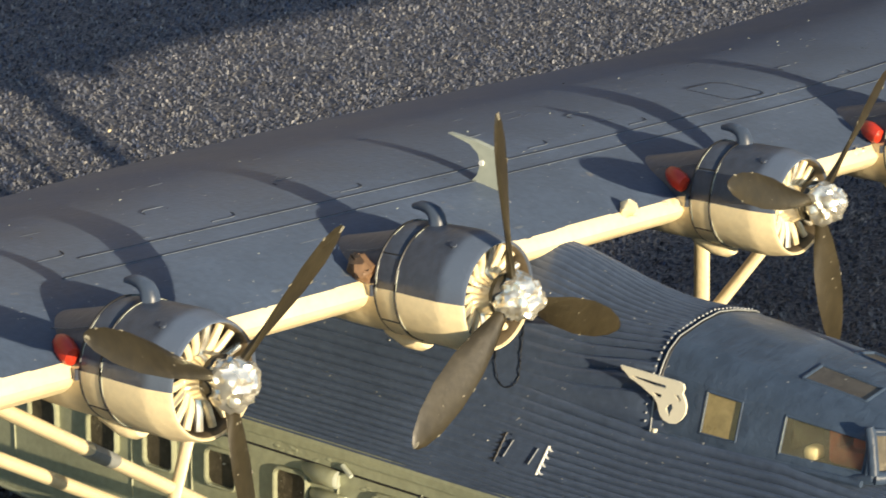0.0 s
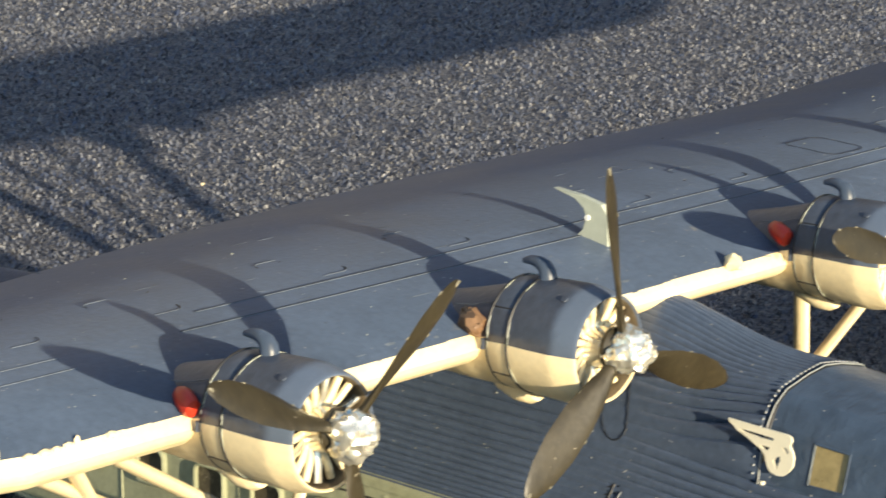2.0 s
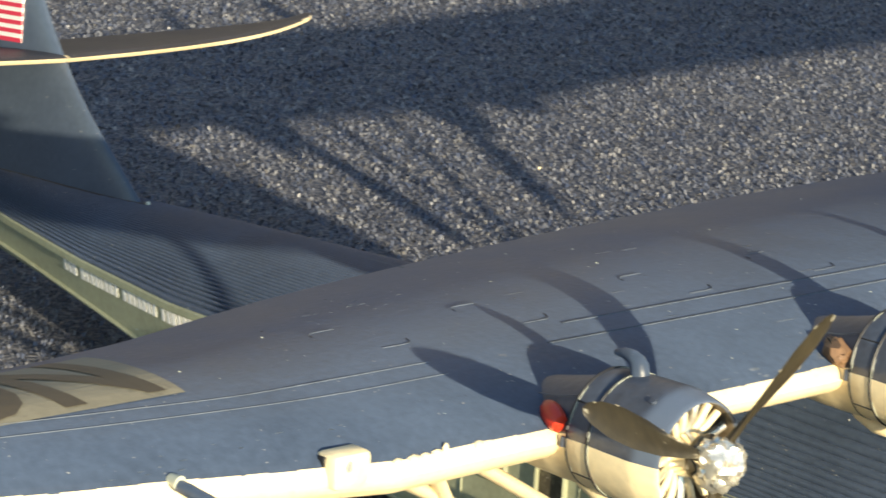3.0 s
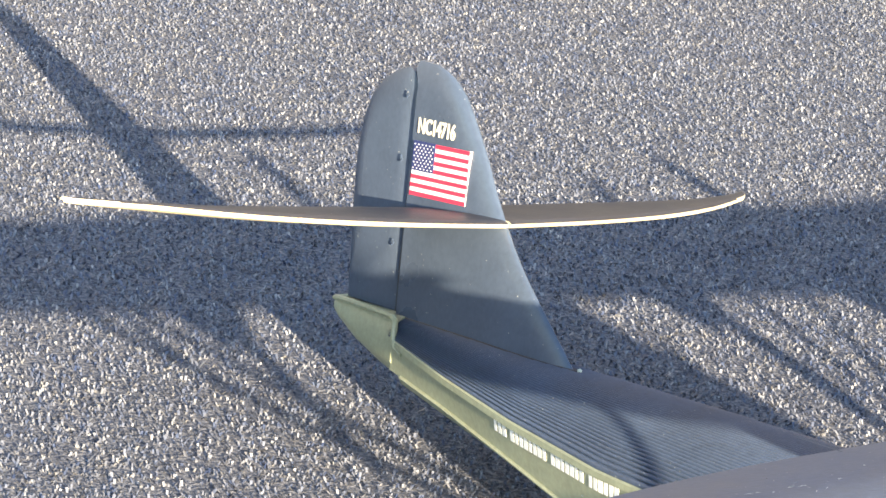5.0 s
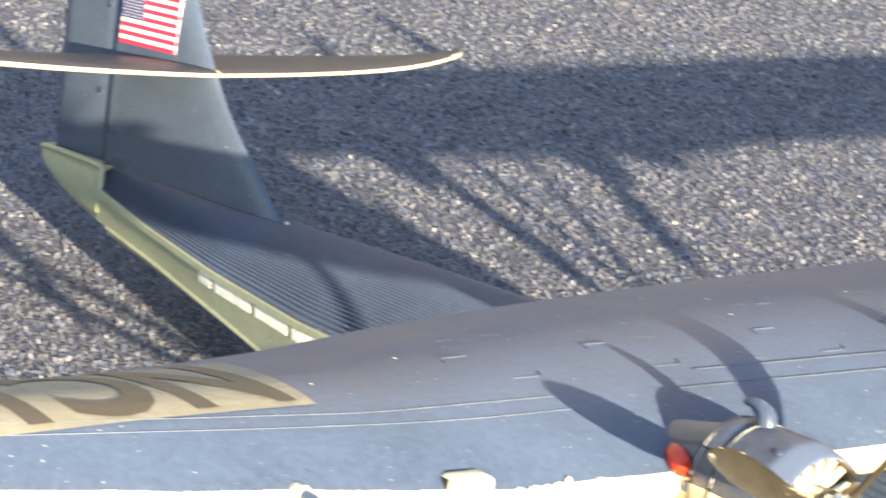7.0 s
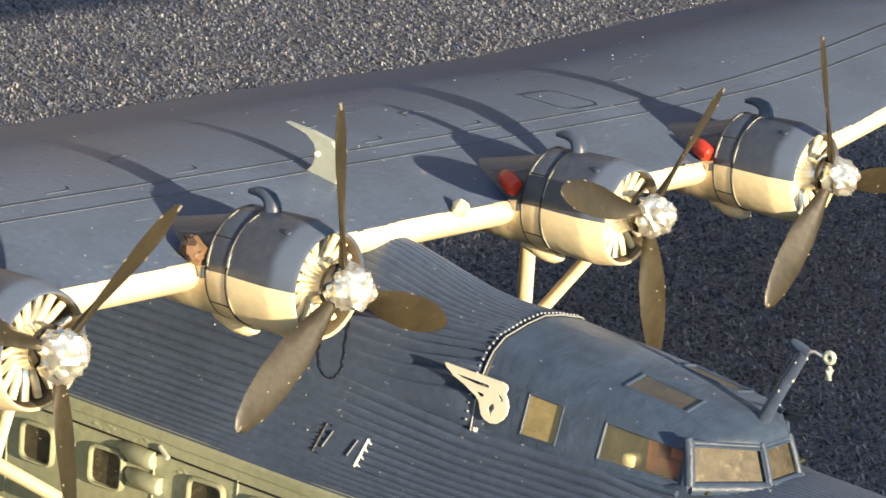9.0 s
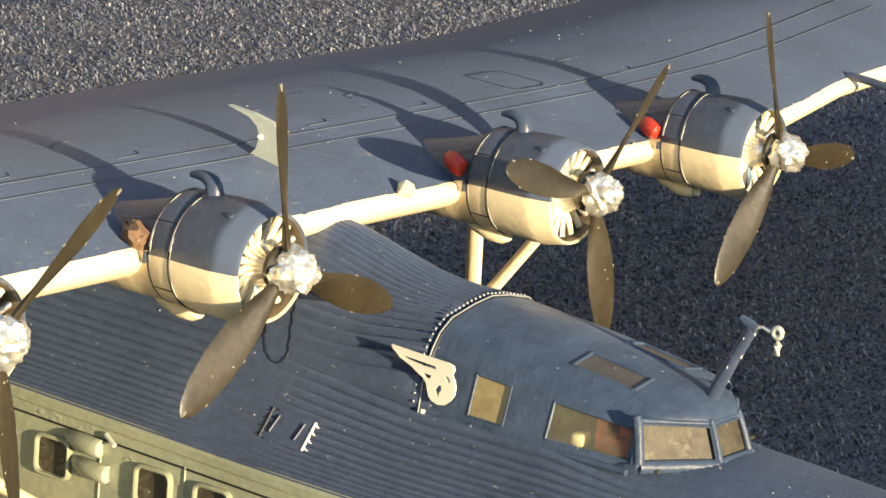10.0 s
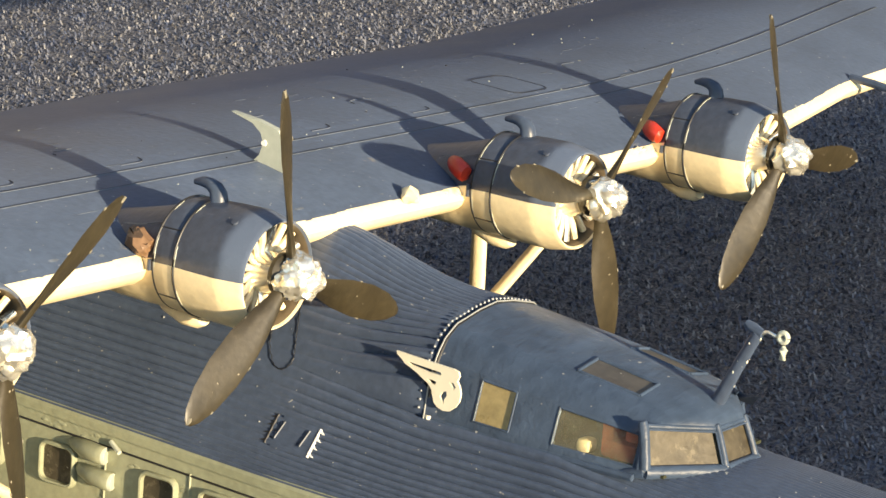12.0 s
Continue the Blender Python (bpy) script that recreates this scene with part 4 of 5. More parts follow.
def build_cockpit():
    xs = [0.60, 0.85, 1.14, 1.34, 1.53, 1.70, 1.95, 2.0, 2.2, 2.4, 2.61, 2.70, 2.84, 2.88]
    rings = [cabin_mesh_ring(x) for x in xs]
    bm = bmesh.new()
    vs = [[bm.verts.new(p) for p in r] for r in rings]
    n = len(rings[0])
    seg = (n - 1) // 3
    for i in range(len(xs) - 1):
        x = xs[i] + 0.01
        for j in range(n - 1):
            k = min(j // 3, seg - 1 - j // 3)
            if k == 1 and (1.14 < x < 1.53 or 2.0 < x < 2.84):
                continue
            if k == 6 and 1.95 < x < 2.61:
                continue
            if k >= 2 and x > 2.70:
                continue
            bm.faces.new((vs[i][j], vs[i][j + 1], vs[i + 1][j + 1], vs[i + 1][j]))
    # the roof rolls over into a rounded brow above the windscreen
    start = vs[xs.index(2.70)][6:n - 6]
    half = max(abs(v.co.y) for v in start)
    grid = [start]
    ends = [screen_top(v.co.y * 0.90 / half) for v in start]
    for i in range(1, 9):
        u = i / 8
        row = []
        for v, e in zip(start, ends):
            q = abs(v.co.y) / half
            p0, p3 = v.co, e
            p1 = p0 + Vector((0.30 * (1 - 0.7 * q) , 0, -0.03))
            p2 = e + Vector((0.02, 0, max(0.02, (p0.z - e.z) * 0.55)))
            row.append(bm.verts.new(p0 * (1 - u) ** 3 + p1 * 3 * u * (1 - u) ** 2 + p2 * 3 * u * u * (1 - u) + p3 * u ** 3))
        grid.append(row)
    for r0, r1 in zip(grid, grid[1:]):
        for j in range(len(r0) - 1):
            bm.faces.new((r0[j], r0[j + 1], r1[j + 1], r1[j]))
    bmesh.ops.recalc_face_normals(bm, faces=bm.faces)
    bmesh.ops.solidify(bm, geom=bm.faces[:], thickness=0.035)
    bmesh.ops.recalc_face_normals(bm, faces=bm.faces)
    cab = part("cockpit", bm, SHELL, plane, "smooth blue-grey cockpit roof over the nose")

    # side and roof panes, just inside the shell
    def pane(name, x0, x1, j0, j1, side, stuff, deep=0.012):
        r0, r1 = cabin_ring(x0), cabin_ring(x1)
        m = len(r0) - 1
        pick = (lambda r, j: r[j]) if side < 0 else (lambda r, j: r[m - j])
        q = [pick(r0, j0), pick(r1, j0), pick(r1, j1), pick(r0, j1)]
        nrm = (q[1] - q[0]).cross(q[3] - q[0]).normalized()
        c = (q[0] + q[2]) / 2
        if nrm.dot(c - Vector((c.x, 0, 5.0))) > 0:
            nrm = -nrm
        q = [p + nrm * deep for p in q]
        ob = part(name, slab(q, nrm * 0.02), stuff, cab, "dirty olive-tinted window pane", smooth=False)
        ob.visible_shadow = stuff is not CLEAR
        rim = [p - nrm * deep for p in q]
        part("window_frame", merge(*[tube([rim[k], rim[(k + 1) % 4]], 0.018 if j0 == 6 else 0.011, 8) for k in range(4)]), SHELL, cab)
        if j0 == 1:
            part("worn_edge", tube([rim[0], rim[3]], 0.011, 6), PALE, cab, "pale worn edge of the window")
    for s in (-1, 1):
        pane("side_window", 1.14, 1.53, 1, 2, s, GOLD)
        pane("side_window", 2.0, 2.84, 1, 2, s, CLEAR)
        pane("roof_window", 1.95, 2.61, 6, 7, s, SCUFFED, 0.004)
    # windscreen: a flat middle pane and two raked ones in thick rounded frames
    top = [screen_top(y) for y in (-0.90, -0.25, 0.25, 0.90)]
    low = [Vector(p) for p in ((2.95, -0.93, 5.05), (3.385, -0.26, 5.04), (3.385, 0.26, 5.04), (2.80, 0.84, 5.05))]
    for k in range(3):
        q = [low[k], low[k + 1], top[k + 1], top[k]]
        nrm = (q[1] - q[0]).cross(q[3] - q[0]).normalized()
        if nrm.x > 0:
            nrm = -nrm
        part("windscreen", slab([p + nrm * 0.022 for p in q], nrm * 0.02), WINDOW, cab, "dirty olive-tinted windscreen pane", smooth=False)
        c = sum(q, Vector()) / 4
        inner = [p.lerp(c, 0.09) - nrm * 0.016 for p in q]
        part("pane_bead", merge(*[tube([inner[i], inner[(i + 1) % 4]], 0.009, 6) for i in range(4)]), SHELL, cab)
        part("windscreen_sill", tube([low[k] + Vector((0, 0, -0.03)), low[k + 1] + Vector((0, 0, -0.03))], 0.062, 10), SHELL, cab)
    for k in range(4):
        r = 0.052 if k in (0, 3) else 0.034
        mid = (low[k] + top[k]) / 2 + Vector((0.006, 0, 0))
        part("windscreen_post", tube([low[k] + Vector((0, 0, -0.06)), low[k], mid, top[k], top[k] + Vector((-0.02, 0, 0.05))], [r, r, r * 0.92, r, r * 0.8], 12), SHELL, cab, "thick blue-grey windscreen post")
    part("windscreen_top", tube([screen_top(y) + Vector((-0.012, 0, 0.012)) for y in lin(-0.9, 0.9, 25)], 0.026, 10), SHELL, cab)
    part("windscreen_sill", tube([(2.62, -0.95, 4.96), (2.80, -0.955, 4.985), low[0] + Vector((0, 0, -0.03))], [0.015, 0.050, 0.058], 10), SHELL, cab)
    part("windscreen_post", tube([(2.90, -0.945, 4.98), (2.893, -0.905, 5.2), (2.868, -0.875, 5.41)], 0.046, 10), SHELL, cab)
    # flared skirt where the cabin meets the deck
    for s in (-1, 1):
        line = [Vector((x, s * 1.015, 4.97)) for x in lin(0.62, 2.88, 8)]
        part("cabin_skirt", tube(line, 0.035, 6), SHELL, cab)
    # what shows through the panes: floor, bulkhead, two seats
    part("cabin_floor", box(0.7, 3.1, -0.85, 0.85, 4.98, 5.01), MOSS, cab)
    part("bulkhead", box(1.90, 1.94, -0.68, 0.68, 5.0, 5.50), MOSS, cab)
    part("centre_box", box(1.95, 2.9, -0.22, 0.22, 5.0, 5.35, 0.04), MOSS, cab)
    for s in (-1, 1):
        part("pilot_seat", merge(box(2.38, 2.76, s * 0.64 - 0.16, s * 0.64 + 0.16, 5.0, 5.18, 0.05), box(2.36, 2.50, s * 0.62 - 0.16, s * 0.62 + 0.16, 5.0, 5.43, 0.05), box(2.56, 2.72, s * 0.60 - 0.10, s * 0.60 + 0.10, 5.1, 5.36, 0.05)), SEAT_RED, cab, "red pilot seat behind the window")
    part("map_case", box(2.14, 2.28, -0.84, -0.66, 5.0, 5.13, 0.04), IVORY, cab, "cream box on the cockpit floor")


build_cockpit()

# beaded strap over the cabin's rear edge, with a pale strip in front
BEAD = mat("chipped_blue_grey_bead", (0.13, 0.145, 0.16), 0.4, vary=0.5, grain=300)
strap = part("roof_strap", tube([deck_point(0.60, y, 0.0) for y in lin(-1.02, 1.02, 61)], 0.026, 8), BLACK, plane, "dark strap with a row of pale beads")
beads = []
arc = [deck_point(0.535, y, 0.036) for y in lin(-1.02, 1.02, 400)]
run, step = 0.0, 0.062
for p, q in zip(arc, arc[1:]):
    run += (q - p).length
    if run >= step:
        run = 0
        b = bmesh.new()
        bmesh.ops.create_icosphere(b, subdivisions=1, radius=0.017)
        bmesh.ops.translate(b, vec=q, verts=b.verts)
        part("bead", b, BEAD, strap)
part("pale_strip", tube([deck_point(0.60, y, 0.03) for y in lin(-1.02, 1.02, 61)], 0.008, 6), GREY, strap, "thin pale wire along the strap")
part("strap_end", tube([(0.64, -1.02, 4.94), (0.64, -1.02, 5.02)], 0.035, 8), IVORY, strap)


# winged badge, a cut-out plate standing off the cabin side
def pierced(outer, holes, y, depth):
    """A plate in the x-z plane with openings through it."""
    loops = [[Vector((px, y, pz)) for px, pz in line] for line in [outer] + holes]
    flat = [p for line in loops for p in line]
    tris = geometry.tessellate_polygon(loops)
    bm = bmesh.new()
    near = [bm.verts.new(p) for p in flat]
    far = [bm.verts.new(p + Vector((0, depth, 0))) for p in flat]
    for t in tris:
        if len(set(t)) == 3:
            bm.faces.new([near[i] for i in t])
            bm.faces.new([far[i] for i in reversed(t)])
    i0 = 0
    for line in loops:
        n = len(line)
        for k in range(n):
            a, b = i0 + k, i0 + (k + 1) % n
            bm.faces.new((near[a], near[b], far[b], far[a]))
        i0 += n
    bmesh.ops.recalc_face_normals(bm, faces=bm.faces)
    return bm


wing_shape = [(0.24, 5.555), (0.65, 5.535), (0.90, 5.525), (0.955, 5.51), (0.97, 5.47), (0.95, 5.42), (0.98, 5.375), (1.00, 5.31), (0.99, 5.23), (0.95, 5.17), (0.89, 5.12), (0.82, 5.11), (0.75, 5.13), (0.71, 5.165), (0.69, 5.22), (0.67, 5.28), (0.63, 5.325), (0.57, 5.355), (0.49, 5.40), (0.42, 5.43), (0.35, 5.455), (0.31, 5.49), (0.26, 5.52)]
slots = [[(0.37, 5.478), (0.41, 5.482), (0.76, 5.463), (0.77, 5.435), (0.61, 5.435), (0.42, 5.458)], [(0.61, 5.365), (0.65, 5.372), (0.72, 5.365), (0.71, 5.333), (0.66, 5.335)], [(0.86, 5.40), (0.91, 5.395), (0.94, 5.36), (0.92, 5.33), (0.90, 5.36)], [(0.80, 5.285), (0.84, 5.30), (0.85, 5.26), (0.825, 5.22), (0.82, 5.165), (0.79, 5.21), (0.77, 5.24)]]
plate = pierced(wing_shape, slots, -1.06, 0.025)
for v in plate.verts:
    lean = 0.03 * (v.co.z - 5.1) / 0.45 - 0.02
    v.co += Vector((-0.58 * lean, lean, -0.34 * lean))
badge = part("winged_badge", plate, IVORY, plane, "ivory winged badge plate on the cabin side", smooth=False)
part("badge_pin", tube([(0.76, -1.06, 5.33), (0.76, -0.96, 5.33)], 0.03, 8), IVORY, badge)


chip_rng = random.Random(21)


# deck hatch with toothed ends
def on_deck(x, y, lift=0.03):
    return deck_point(x, y, lift)


rows = []
for x in lin(-0.80, -0.36, 5):
    rows.append([on_deck(x, y, 0.040) for y in lin(-1.50, -1.29, 7)])
hatch = part("deck_hatch", loft(rows, closed=False), DECK, plane, "smooth hatch plate with toothed ends")
for x, m in ((-0.88, BLACK), (-0.345, WHITE)):
    teeth = []
    for k in range(4):
        y = -1.47 + 0.052 * k
        s = -1 if x < -0.5 else 1
        c = tube([on_deck(x, y, 0.03), on_deck(x + s * 0.055, y - 0.01, 0.04)], [0.020, 0.004], 6)
        teeth.append(c)
    teeth.append(tube([on_deck(x - s * 0.012, -1.49, 0.035), on_deck(x - s * 0.012, -1.295, 0.035)], 0.014, 6))
    part("hinge_teeth", merge(*teeth), m, hatch, "black toothed strip" if m is BLACK else "white chipped toothed strip")
for x in (-0.765, -0.465):
    part("hatch_bar", tube([on_deck(x - 0.015, -1.445, 0.052), on_deck(x + 0.015, -1.33, 0.052)], 0.009, 6), SEAM, hatch)

dust = []
for k in range(70):
    x, y = chip_rng.uniform(-6.5, 4.5), chip_rng.uniform(-1.6, 0.3)
    b = bmesh.new()
    bmesh.ops.create_icosphere(b, subdivisions=1, radius=0.004 + 0.008 * chip_rng.random() ** 4)
    bmesh.ops.translate(b, vec=deck_point(x, y, 0.043), verts=b.verts)
    dust.append(b)
tagged(part("deck_dust", merge(*dust), GREY, plane), "tiny pale dust grains on the deck", kind="stuff")

# loop of beaded cord lying on the pylon side
loop = [on_deck(x, y, 0.05) for x, y in ((-1.40, -0.80), (-1.309, -0.906), (-1.276, -0.97), (-1.177, -1.04), (-1.09, -1.062), (-1.02, -1.054), (-0.965, -1.005), (-0.985, -0.95), (-1.016, -0.903), (-1.05, -0.84), (-1.09, -0.781), (-1.15, -0.70))]
fine = []
for k in range(len(loop) - 1):
    p0, p1, p2, p3 = loop[max(0, k - 1)], loop[k], loop[k + 1], loop[min(len(loop) - 1, k + 2)]
    for i in range(6):
        u = i / 6
        p = 0.5 * (2 * p1 + (p2 - p0) * u + (2 * p0 - 5 * p1 + 4 * p2 - p3) * u * u + (3 * p1 - p0 - 3 * p2 + p3) * u ** 3)
        fine.append(p + Vector((0.007 * math.sin(k * 6 + i * 2.1), 0, 0.004 * math.cos(k * 5 + i * 2.1))))
part("cord_loop", tube(fine, 0.0045, 6), BLACK, plane, "loop of thin dark beaded cord")

# swept aerial mast on the wing's middle
mast_pts = [(-2.73, 7.17), (-2.40, 7.14), (-2.12, 7.08), (-2.04, 6.98), (-2.02, 6.66), (-2.46, 6.68), (-2.34, 6.80), (-2.30, 6.92), (-2.34, 7.02), (-2.45, 7.10)]
mast = part("aerial_mast", slab([(x, -0.04, z) for x, z in mast_pts], (0, 0.08, 0)), PALE, plane, "pale grey-green swept aerial mast", smooth=False)
part("mast_bolt", tube([(-2.28, -0.06, 6.93), (-2.28, 0.06, 6.93)], 0.03, 8), WHITE, mast)

# direction-finder post on the cockpit roof
post = part("roof_post", tube([(3.04, 0, 5.44), (3.24, 0, 5.88), (3.42, 0, 6.25)], [0.070, 0.058, 0.055], 12), BLUE, plane, "chipped blue-grey post with a silver fitting")
chips = random.Random(5)
for k in range(11):
    u = chips.random()
    a = chips.uniform(-2.2, 0.6)
    b = bmesh.new()
    bmesh.ops.create_icosphere(b, subdivisions=1, radius=1.0)
    r = chips.uniform(0.005, 0.014)
    for v in b.verts:
        v.co = Vector((3.07 + 0.35 * u + 0.054 * math.cos(a) + v.co.x * r, 0.054 * math.sin(a) + v.co.y * r, 5.51 + 0.74 * u + v.co.z * r * 1.8))
    part("paint_chip", b, PALE if k % 3 else IVORY, post)
part("post_cap", tube([(3.29, 0, 6.32), (3.36, 0, 6.29), (3.47, 0, 6.25)], [0.035, 0.05, 0.045], 10), BLUE, post)
part("post_arm", tube([(3.45, 0, 6.26), (3.53, -0.01, 6.285), (3.62, -0.02, 6.265)], [0.022, 0.016, 0.02], 8), SILVER, post, "thin bare wire arm")
eye = [Vector((3.69 + 0.042 * math.cos(a), -0.02, 6.272 + 0.042 * math.sin(a))) for a in lin(0, 2 * math.pi, 17)]
part("post_ring", tube(eye, 0.027, 8, caps=False), PALE, post, "small pale ring at the arm's end")
part("post_knob", tube([(3.70, -0.02, 6.20), (3.705, -0.02, 6.16), (3.70, -0.02, 6.07)], [0.018, 0.04, 0.034], 10), PALE, post, "chipped pale pendant")


# ---------------------------------------------------------------- hull side details (starboard)
def side_y(x, z):
    b, ze, zc, bc, zch, zk, tent = table(x, HULL)
    u = min(1, max(0, (ze - z) / (ze - zch)))
    return -(b + (bc - b) * u)


def rounded_rect(xc, zc, lx, lz, r, n=4):
    pts = []
    for cx, cz, a0 in ((xc + lx / 2 - r, zc + lz / 2 - r, 0), (xc - lx / 2 + r, zc + lz / 2 - r, 90), (xc - lx / 2 + r, zc - lz / 2 + r, 180), (xc + lx / 2 - r, zc - lz / 2 + r, 270)):
        for k in range(n + 1):
            a = radians(a0 + 90 * k / n)
            pts.append((cx + r * math.cos(a), cz + r * math.sin(a)))
    return pts


def cabin_window(x, z=3.74, lx=0.40, lz=0.36):
    out_, in_ = rounded_rect(x, z, lx + 0.07, lz + 0.07, 0.09), rounded_rect(x, z, lx, lz, 0.07)
    bm = bmesh.new()
    rows_ = []
    mid_ = rounded_rect(x, z, lx + 0.035, lz + 0.035, 0.08)
    for pts, off in ((out_, 0.0), (out_, -0.045), (mid_, -0.062), (in_, -0.056), (in_, 0.0)):
        rows_.append([bm.verts.new((px, side_y(px, pz) + off, pz)) for px, pz in pts])
    n = len(out_)
    for a, b in zip(rows_, rows_[1:]):
        for k in range(n):
            bm.faces.new((a[k], a[(k + 1) % n], b[(k + 1) % n], b[k]))
    bmesh.ops.recalc_face_normals(bm, faces=bm.faces)
    fr = part("cabin_window", bm, GREEN, hull, "rounded grey-green window surround")
    part("pane", slab([(px, side_y(px, pz) - 0.006, pz) for px, pz in in_], (0, 0.02, 0)), WINDOW, fr, "dark olive-brown window pane", smooth=False)


for x in (-8.75, -7.85, -6.85, -5.92, -5.07, -4.17, -3.22, -1.92, -1.18, -0.2):
    cabin_window(x)
# seams: one along the side under the deck edge, uprights between windows
for x0, x1, dz in ((-9.5, 3.0, 0.20),):
    line = [Vector((x, side_y(x, table(x, HULL)[1] - dz) - 0.004, table(x, HULL)[1] - dz)) for x in lin(x0, x1, 30)]
    part("side_seam", tube(line, 0.012, 5), BLACK, hull, "thin dark seam along the hull side")
for x in (-7.35, -5.5, -4.62, -2.62, -1.55):
    part("side_rib", tube([(x, side_y(x, z) - 0.003, z) for z in (4.05, 3.6, 3.1)], 0.014, 5), GREEN, hull)
# two half-round fairings
for x, z in ((-2.82, 3.98), (-2.72, 3.74)):
    y = side_y(x, z)
    f = tube([(x - 0.30, y + 0.03, z + 0.03), (x - 0.18, y - 0.01, z + 0.02), (x, y - 0.045, z + 0.005), (x + 0.16, y - 0.06, z), (x + 0.235, y - 0.055, z), (x + 0.245, y - 0.05, z)], [0.02, 0.07, 0.095, 0.095, 0.090, 0.078], 14)
    part("fairing", f, [GREEN, PALE], hull, "half-round fairing with worn pale end", pick=lambda c, f: 1 if f.normal.x > 0.55 else 0)
part("rail_stub", tube([(-2.55, side_y(-2.5, 4.08) - 0.02, 4.13), (-2.40, side_y(-2.4, 4.08) - 0.06, 4.06)], 0.025, 8), PALE, hull)
# lumps of old paint and glue on the side
lump_rng = random.Random(31)
for x, z, count, wide in ((-2.24, 3.97, 6, 0.07), (-1.62, 3.88, 5, 0.06), (-3.32, 4.12, 7, 0.13), (-2.80, 4.10, 6, 0.16)):
    blobs = []
    for k in range(count):
        b = bmesh.new()
        bmesh.ops.create_icosphere(b, subdivisions=2, radius=1.0)
        r = lump_rng.uniform(0.008, 0.022)
        px, pz = x + lump_rng.uniform(-wide, wide), z + lump_rng.uniform(-0.04, 0.04)
        for v in b.verts:
            v.co = Vector((px + v.co.x * r * 2.2, side_y(px, pz) + 0.001 + v.co.y * r * 0.32, pz + v.co.z * r))
        blobs.append(b)
    part("paint_lump", merge(*blobs), GREEN, hull, "small lumps of thick grey-green paint")
# brown wear along the deck edge
wear = []
for k in range(26):
    x = lump_rng.uniform(-6.0, 3.0)
    b0, ze = table(x, HULL)[:2]
    b = bmesh.new()
    bmesh.ops.create_icosphere(b, subdivisions=1, radius=1.0)
    long = lump_rng.uniform(0.03, 0.14)
    for v in b.verts:
        v.co = Vector((x + v.co.x * long, -(b0 - 0.10) + v.co.y * 0.014, ze + 0.078 + v.co.z * 0.010))
    wear.append(b)
tagged(part("edge_wear", merge(*wear), RUST, hull), "thin brown worn spots along the deck edge", kind="stuff")
# unreadable airline lettering along the stern: one small bar a letter
xx = -15.56
for word in (3, 8, 7, 6):
    for k in range(word):
        x = xx + 0.04
        z = table(x, HULL)[1] - 0.17
        w, h = 0.036 + 0.006 * ((k * 7 + word) % 3), 0.080
        corners = [(x - w, z - h), (x + w, z - h), (x + w, z + h), (x - w, z + h)]
        part("letter_bar", slab([(px, side_y(px, pz) - 0.004, pz) for px, pz in corners], (0, -0.006, 0)), WHITE, hull, smooth=False)
        xx += 0.119
    xx += 0.10

# ---------------------------------------------------------------- stub wings and struts
for s in (-1, 1):
    rings = []
    for y, x0, ch, z, th in ((1.5, -2.2, 4.6, 2.75, 0.42), (3.0, -2.4, 4.2, 2.82, 0.40), (4.2, -2.7, 3.6, 2.9, 0.34), (4.8, -3.0, 3.0, 2.95, 0.24), (5.0, -3.5, 2.0, 2.97, 0.10)):
        ring = []
        for i in range(20):
            a = 2 * math.pi * i / 20
            ring.append(Vector((x0 - ch / 2 + ch / 2 * math.cos(a), s * y, z + th / 2 * math.sin(a))))
        rings.append(ring)
    part("stub_wing", loft(rings), [GREEN, CREAM], plane, "grey-green stub wing at the waterline with cream edge", pick=lambda c, f: 1 if f.normal.x > 0.5 else 0)
    sets = (((-1.85, 7.33, 6.2), (-3.3, 1.75, 3.17), 0.108), ((-2.35, 7.75, 5.98), (-4.2, 1.75, 2.95), 0.11), ((-2.2, 7.2, 5.98), (-2.75, 6.35, 5.2), 0.08), ((-2.57, 3.55, 5.95), (-2.62, 4.06, 4.22), 0.075))
    if s > 0:
        sets = (((-1.91, 4.9, 5.58), (-2.5, 4.3, 4.45), 0.11), ((-2.59, 4.25, 5.95), (-2.53, 4.25, 4.6), 0.10))
    for a, b, r in sets:
        # run the upper end up into the wing
        grow = (6.2 - a[2]) / (a[2] - b[2])
        a = tuple(p + (p - q) * grow for p, q in zip(a, b))
        part("strut", tube([(a[0], s * a[1], a[2]), (b[0], s * b[1], b[2])], r, 12, flat=0.6), CREAM, plane, "flat cream strut under the wing")
    if s < 0:
        part("strut_sleeve", tube([(-2.343, s * 5.433, 5.17), (-2.452, s * 5.014, 4.943)], 0.113, 12, flat=0.65), GREY, plane, "pale grey sleeve round a strut")


# ---------------------------------------------------------------- wing fittings
def le_x(y):
    return wing_frame(y)[0]


for x, y, z in ((-1.19, 1.02, 6.50), (-1.33, 6.95, 6.50)):
    b = bmesh.new()
    bmesh.ops.create_icosphere(b, subdivisions=2, radius=1.0)
    for v in b.verts:
        k = 1 + 0.5 * noise.noise(v.co * 1.7 + Vector((y, 0, 0)))
        v.co = Vector((x - 0.05 + v.co.x * 0.11 * k, y + v.co.y * 0.08 * k, z - 0.035 + v.co.z * 0.085 * k))
    part("paint_knob", b, CREAM, wing, "lumpy cream knob on the leading edge")
y = -8.90
up = wing_frame(y)[2]
light = part("landing_light", box(le_x(y) - 0.22, le_x(y) + 0.03, y - 0.21, y + 0.19, LEZ + up - 0.05, LEZ + up + 0.25, 0.055), CREAM, wing, "cream landing-light housing on the leading edge")
